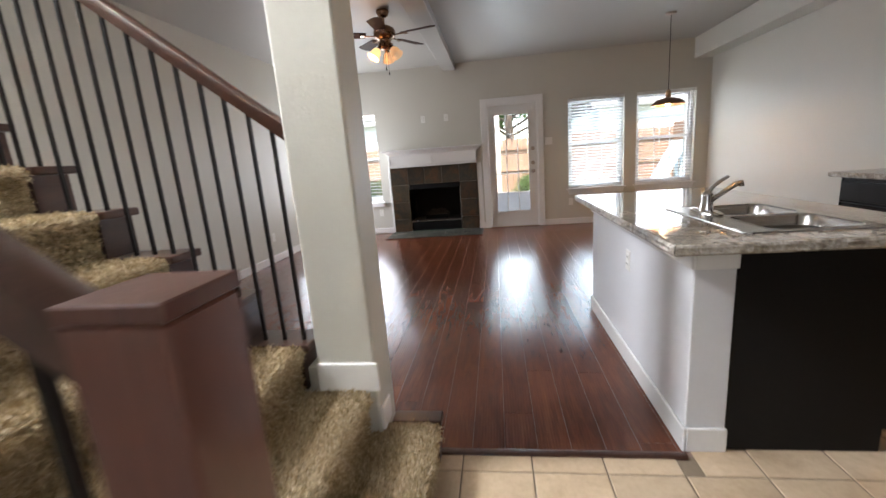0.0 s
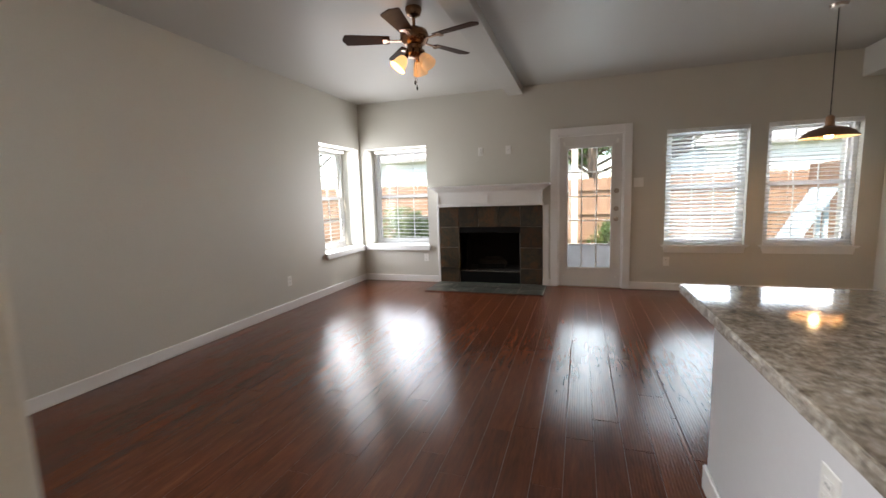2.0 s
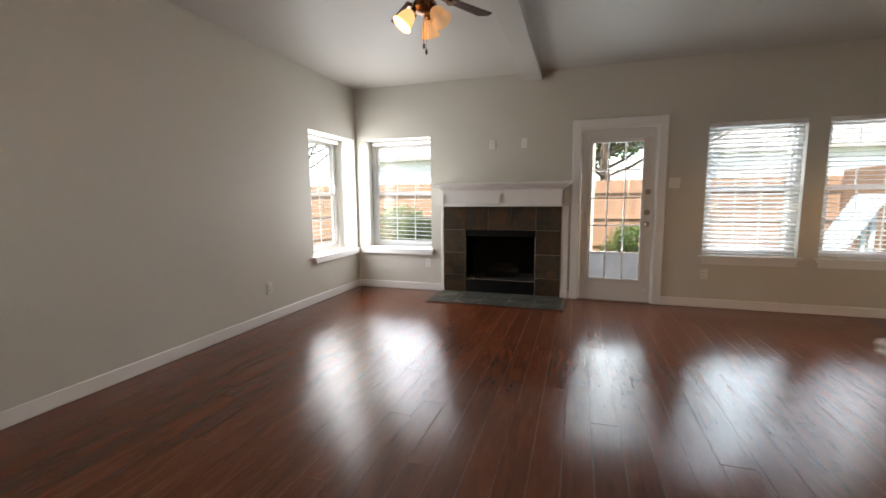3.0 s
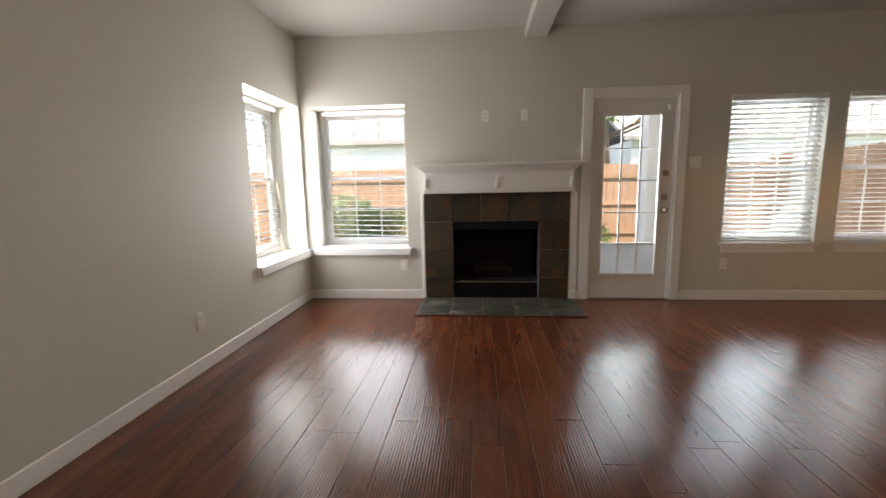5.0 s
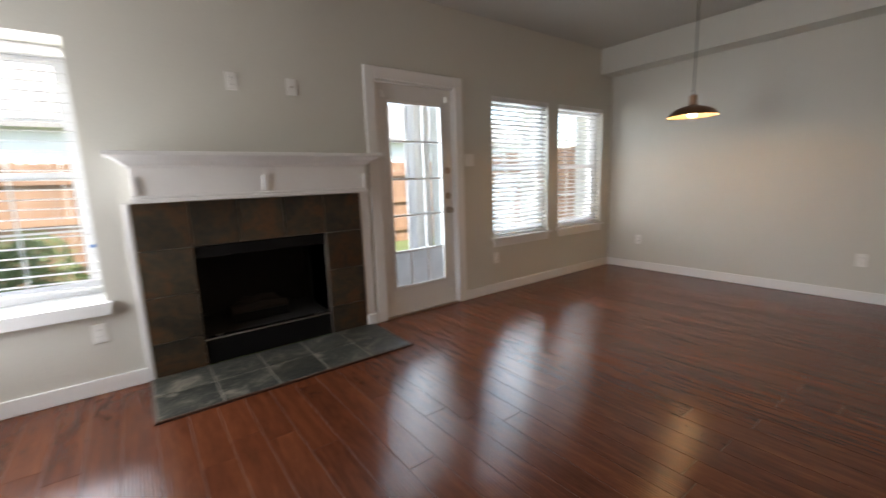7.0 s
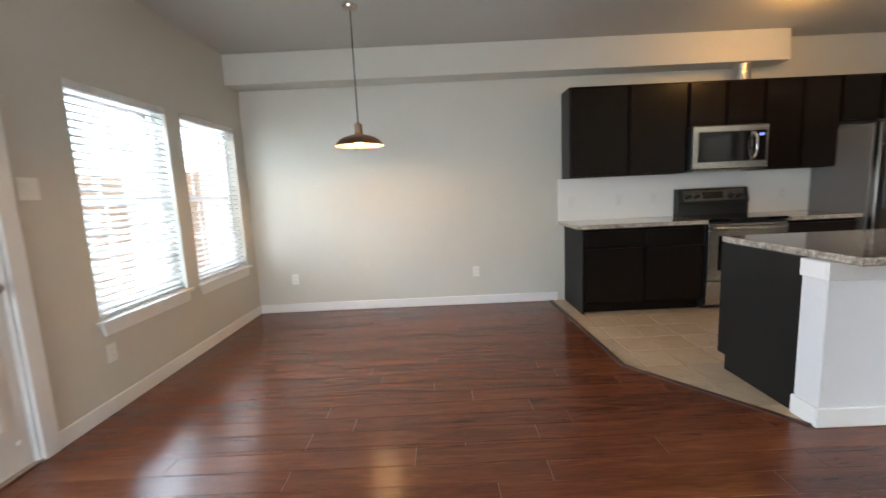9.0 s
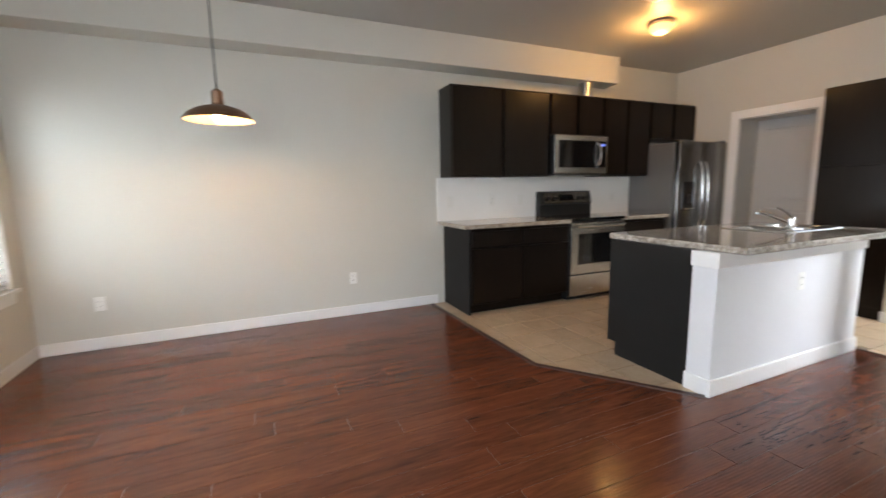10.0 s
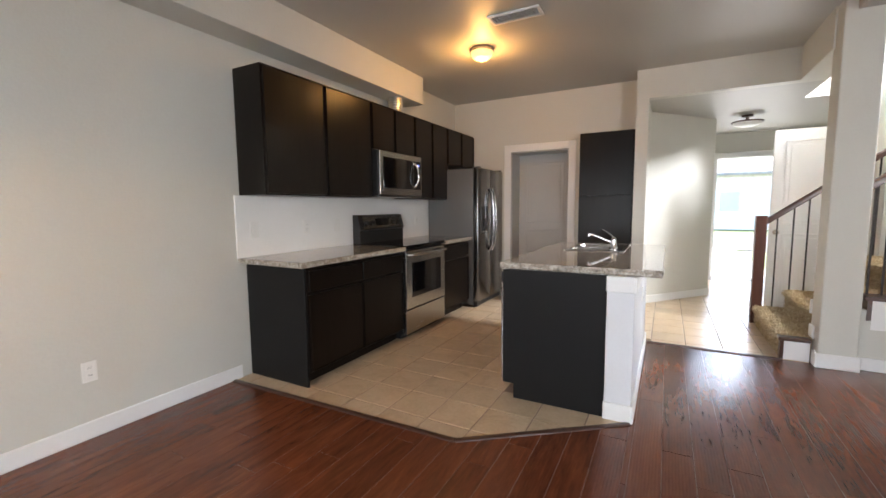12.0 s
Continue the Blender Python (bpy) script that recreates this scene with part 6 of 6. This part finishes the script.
def cut_plank(x0, x1, y0, y1):
    """The plank's outline where it meets the slanted edge of the kitchen tiles; None where tiles lie."""
    def lim(x):
        if x <= 0.995:
            return 1.632
        if x <= 1.815:
            return 3.300 + (x - 0.995) * (3.920 - 3.300) / 0.82
        return 3.920 + (x - 1.815) * 0.024
    a, c = lim(x0 + 1e-4), lim(x1 - 1e-4)
    if y1 <= max(a, c):
        if y1 <= min(a, c):
            return None
    return (max(y0, a), max(y0, c), y1)


x = XL
shared = {}
while x < XR - 1e-4:
    x1 = min(x + PW, XR)
    if x < 0.995 < x1:
        x1 = 0.995
    y = 1.632 - random.uniform(0.0, PL)
    while y < YB:
        y1 = min(y + PL, YB)
        e = cut_plank(x, x1, max(y, 1.632), y1) if y1 > 1.64 else None
        if e and y1 - min(e[0], e[1]) > 0.01:
            g = 0.0011
            key = (round(x1 - x, 4), round(e[0] - y1, 4), round(e[1] - y1, 4))
            if key not in shared:
                bm = bmesh.new()
                w = x1 - x
                p0, p1 = min(e[0] - y1 + g, -0.004), min(e[1] - y1 + g, -0.004)
                lo = [bm.verts.new(p) for p in ((g, p0, -0.008), (w - g, p1, -0.008), (w - g, -g, -0.008), (g, -g, -0.008))]
                b = 0.0004
                mid = [bm.verts.new(p) for p in ((g, p0, -b), (w - g, p1, -b), (w - g, -g, -b), (g, -g, -b))]
                up = [bm.verts.new(p) for p in ((g + b, p0 + b, 0), (w - g - b, p1 + b, 0), (w - g - b, -g - b, 0), (g + b, -g - b, 0))]
                bm.faces.new(up)
                for r0, r1 in ((lo, mid), (mid, up)):
                    for i in range(4):
                        bm.faces.new((r0[i], r0[(i + 1) % 4], r1[(i + 1) % 4], r1[i]))
                shared[key] = mesh_of(bm, "plank", M_FLOOR)
            piece("plank", shared[key], fl, pose(x, y1, 0))
        y = y1
    x = x1

tf = thing("floor_tiled", (2.0, 1.5, 0), "beige ceramic tile floor in kitchen and hall", "floor", kind="structure")
bm = bmesh.new()
prism(bm, [(0.995, 1.628), (0.995, 3.29), (1.815, 3.915), (XR, 3.955), (XR, YK - 1.2), (1.197, YK - 1.2), (1.197, FRONT_Y), (XL, FRONT_Y), (XL, 1.628)], "z", -0.12, -0.002)
part("grout_bed", bm, M_GROUT, tf)
TW = 0.2825
tile_meshes = {}


def tile_at(poly):
    """A tile over a clipped outline, with softened rim."""
    x0, y0 = poly[0]
    key = tuple((round(px - x0, 3), round(py - y0, 3)) for px, py in poly)
    if key not in tile_meshes:
        bm = bmesh.new()
        cx, cy = sum(p[0] for p in key) / len(key), sum(p[1] for p in key) / len(key)
        def ring(k, z):
            out = []
            for px, py in key:
                d = Vector((px - cx, py - cy))
                out.append(bm.verts.new((cx + d.x - (math.copysign(k, d.x) if abs(d.x) > 1e-3 else 0), cy + d.y - (math.copysign(k, d.y) if abs(d.y) > 1e-3 else 0), z)))
            return out
        lo, mid, up = ring(0.003, -0.006), ring(0.003, 0.0002), ring(0.006, 0.0022)
        fs = [bm.faces.new(up)]
        for r0, r1 in ((lo, mid), (mid, up)):
            for i in range(len(key)):
                fs.append(bm.faces.new((r0[i], r0[(i + 1) % len(key)], r1[(i + 1) % len(key)], r1[i])))
        bmesh.ops.recalc_face_normals(bm, faces=fs)
        tile_meshes[key] = mesh_of(bm, "tile", M_TILE)
    piece("tile", tile_meshes[key], tf, pose(x0, y0, 0))


def clip(poly, px, py, nx, ny):
    """The part of a polygon on the side of a line that its normal points away from."""
    out = []
    for i, a in enumerate(poly):
        c = poly[(i + 1) % len(poly)]
        da, dc = (a[0] - px) * nx + (a[1] - py) * ny, (c[0] - px) * nx + (c[1] - py) * ny
        if da <= 0:
            out.append(a)
        if da * dc < 0:
            t = da / (da - dc)
            out.append((a[0] + (c[0] - a[0]) * t, a[1] + (c[1] - a[1]) * t))
    return out


for i in range(-10, 14):
    for j in range(-15, 10):
        x0, y0 = 0.093 + i * TW, 1.524 + j * TW
        p = [(x0, y0), (x0 + TW, y0), (x0 + TW, y0 + TW), (x0, y0 + TW)]
        if x0 + TW > XR:
            p = clip(p, XR, 0, 1, 0)
        if x0 < 0.99 and y0 + TW > 1.628:
            if x0 + TW > 1.05:
                p = clip(p, 1.01, 0, -1, 0)
            else:
                p = clip(p, 0, 1.628, 0, 1)
        if p and p[0][0] >= 0.98:
            p = clip(p, 0.995, 3.288, -0.62, 0.82)
            if p:
                p = clip(p, 1.815, 3.914, -0.022, 1.0)
        if len(p) < 3:
            continue
        cx, cy = sum(q[0] for q in p) / len(p), sum(q[1] for q in p) / len(p)
        ar = abs(sum(p[k][0] * p[(k + 1) % len(p)][1] - p[(k + 1) % len(p)][0] * p[k][1] for k in range(len(p)))) / 2
        if ar < 0.0015 or (cx < -0.05 and cy > 0.0) or cx < -1.4 or cy < FRONT_Y:
            continue
        if (cx > 1.2 and cy < YK - 0.1) or (cx > 1.18 and cx < 1.66 and 1.75 < cy < 3.15) or cx > 3.2 and cy < 3.7:
            continue
        tile_at(p)
# reducer strips between wood and tile
bm = bmesh.new()


def strip(p, q, w=0.042):
    p, q = Vector((*p, 0)), Vector((*q, 0))
    d = (q - p).normalized()
    s = Vector((-d.y, d.x, 0)) * w / 2
    rings = []
    for e in (p, q):
        rings.append([bm.verts.new(e + s * k + Vector((0, 0, z))) for k, z in ((-1, -0.003), (-0.9, 0.006), (-0.4, 0.011), (0.4, 0.011), (0.9, 0.006), (1, -0.003))])
    a, c = rings
    fs = [bm.faces.new((a[i], a[(i + 1) % 6], c[(i + 1) % 6], c[i])) for i in range(6)]
    fs += [bm.faces.new(a[::-1]), bm.faces.new(c)]
    bmesh.ops.recalc_face_normals(bm, faces=fs)


strip((-0.02, 1.630), (0.985, 1.630))
strip((1.0, 3.305), (1.815, 3.920))
strip((1.812, 3.920), (XR - 0.02, 3.963))
setting("trim_floor", bm, M_DARKWOOD, "dark wood reducer strip between wood and tile", "floor trim")
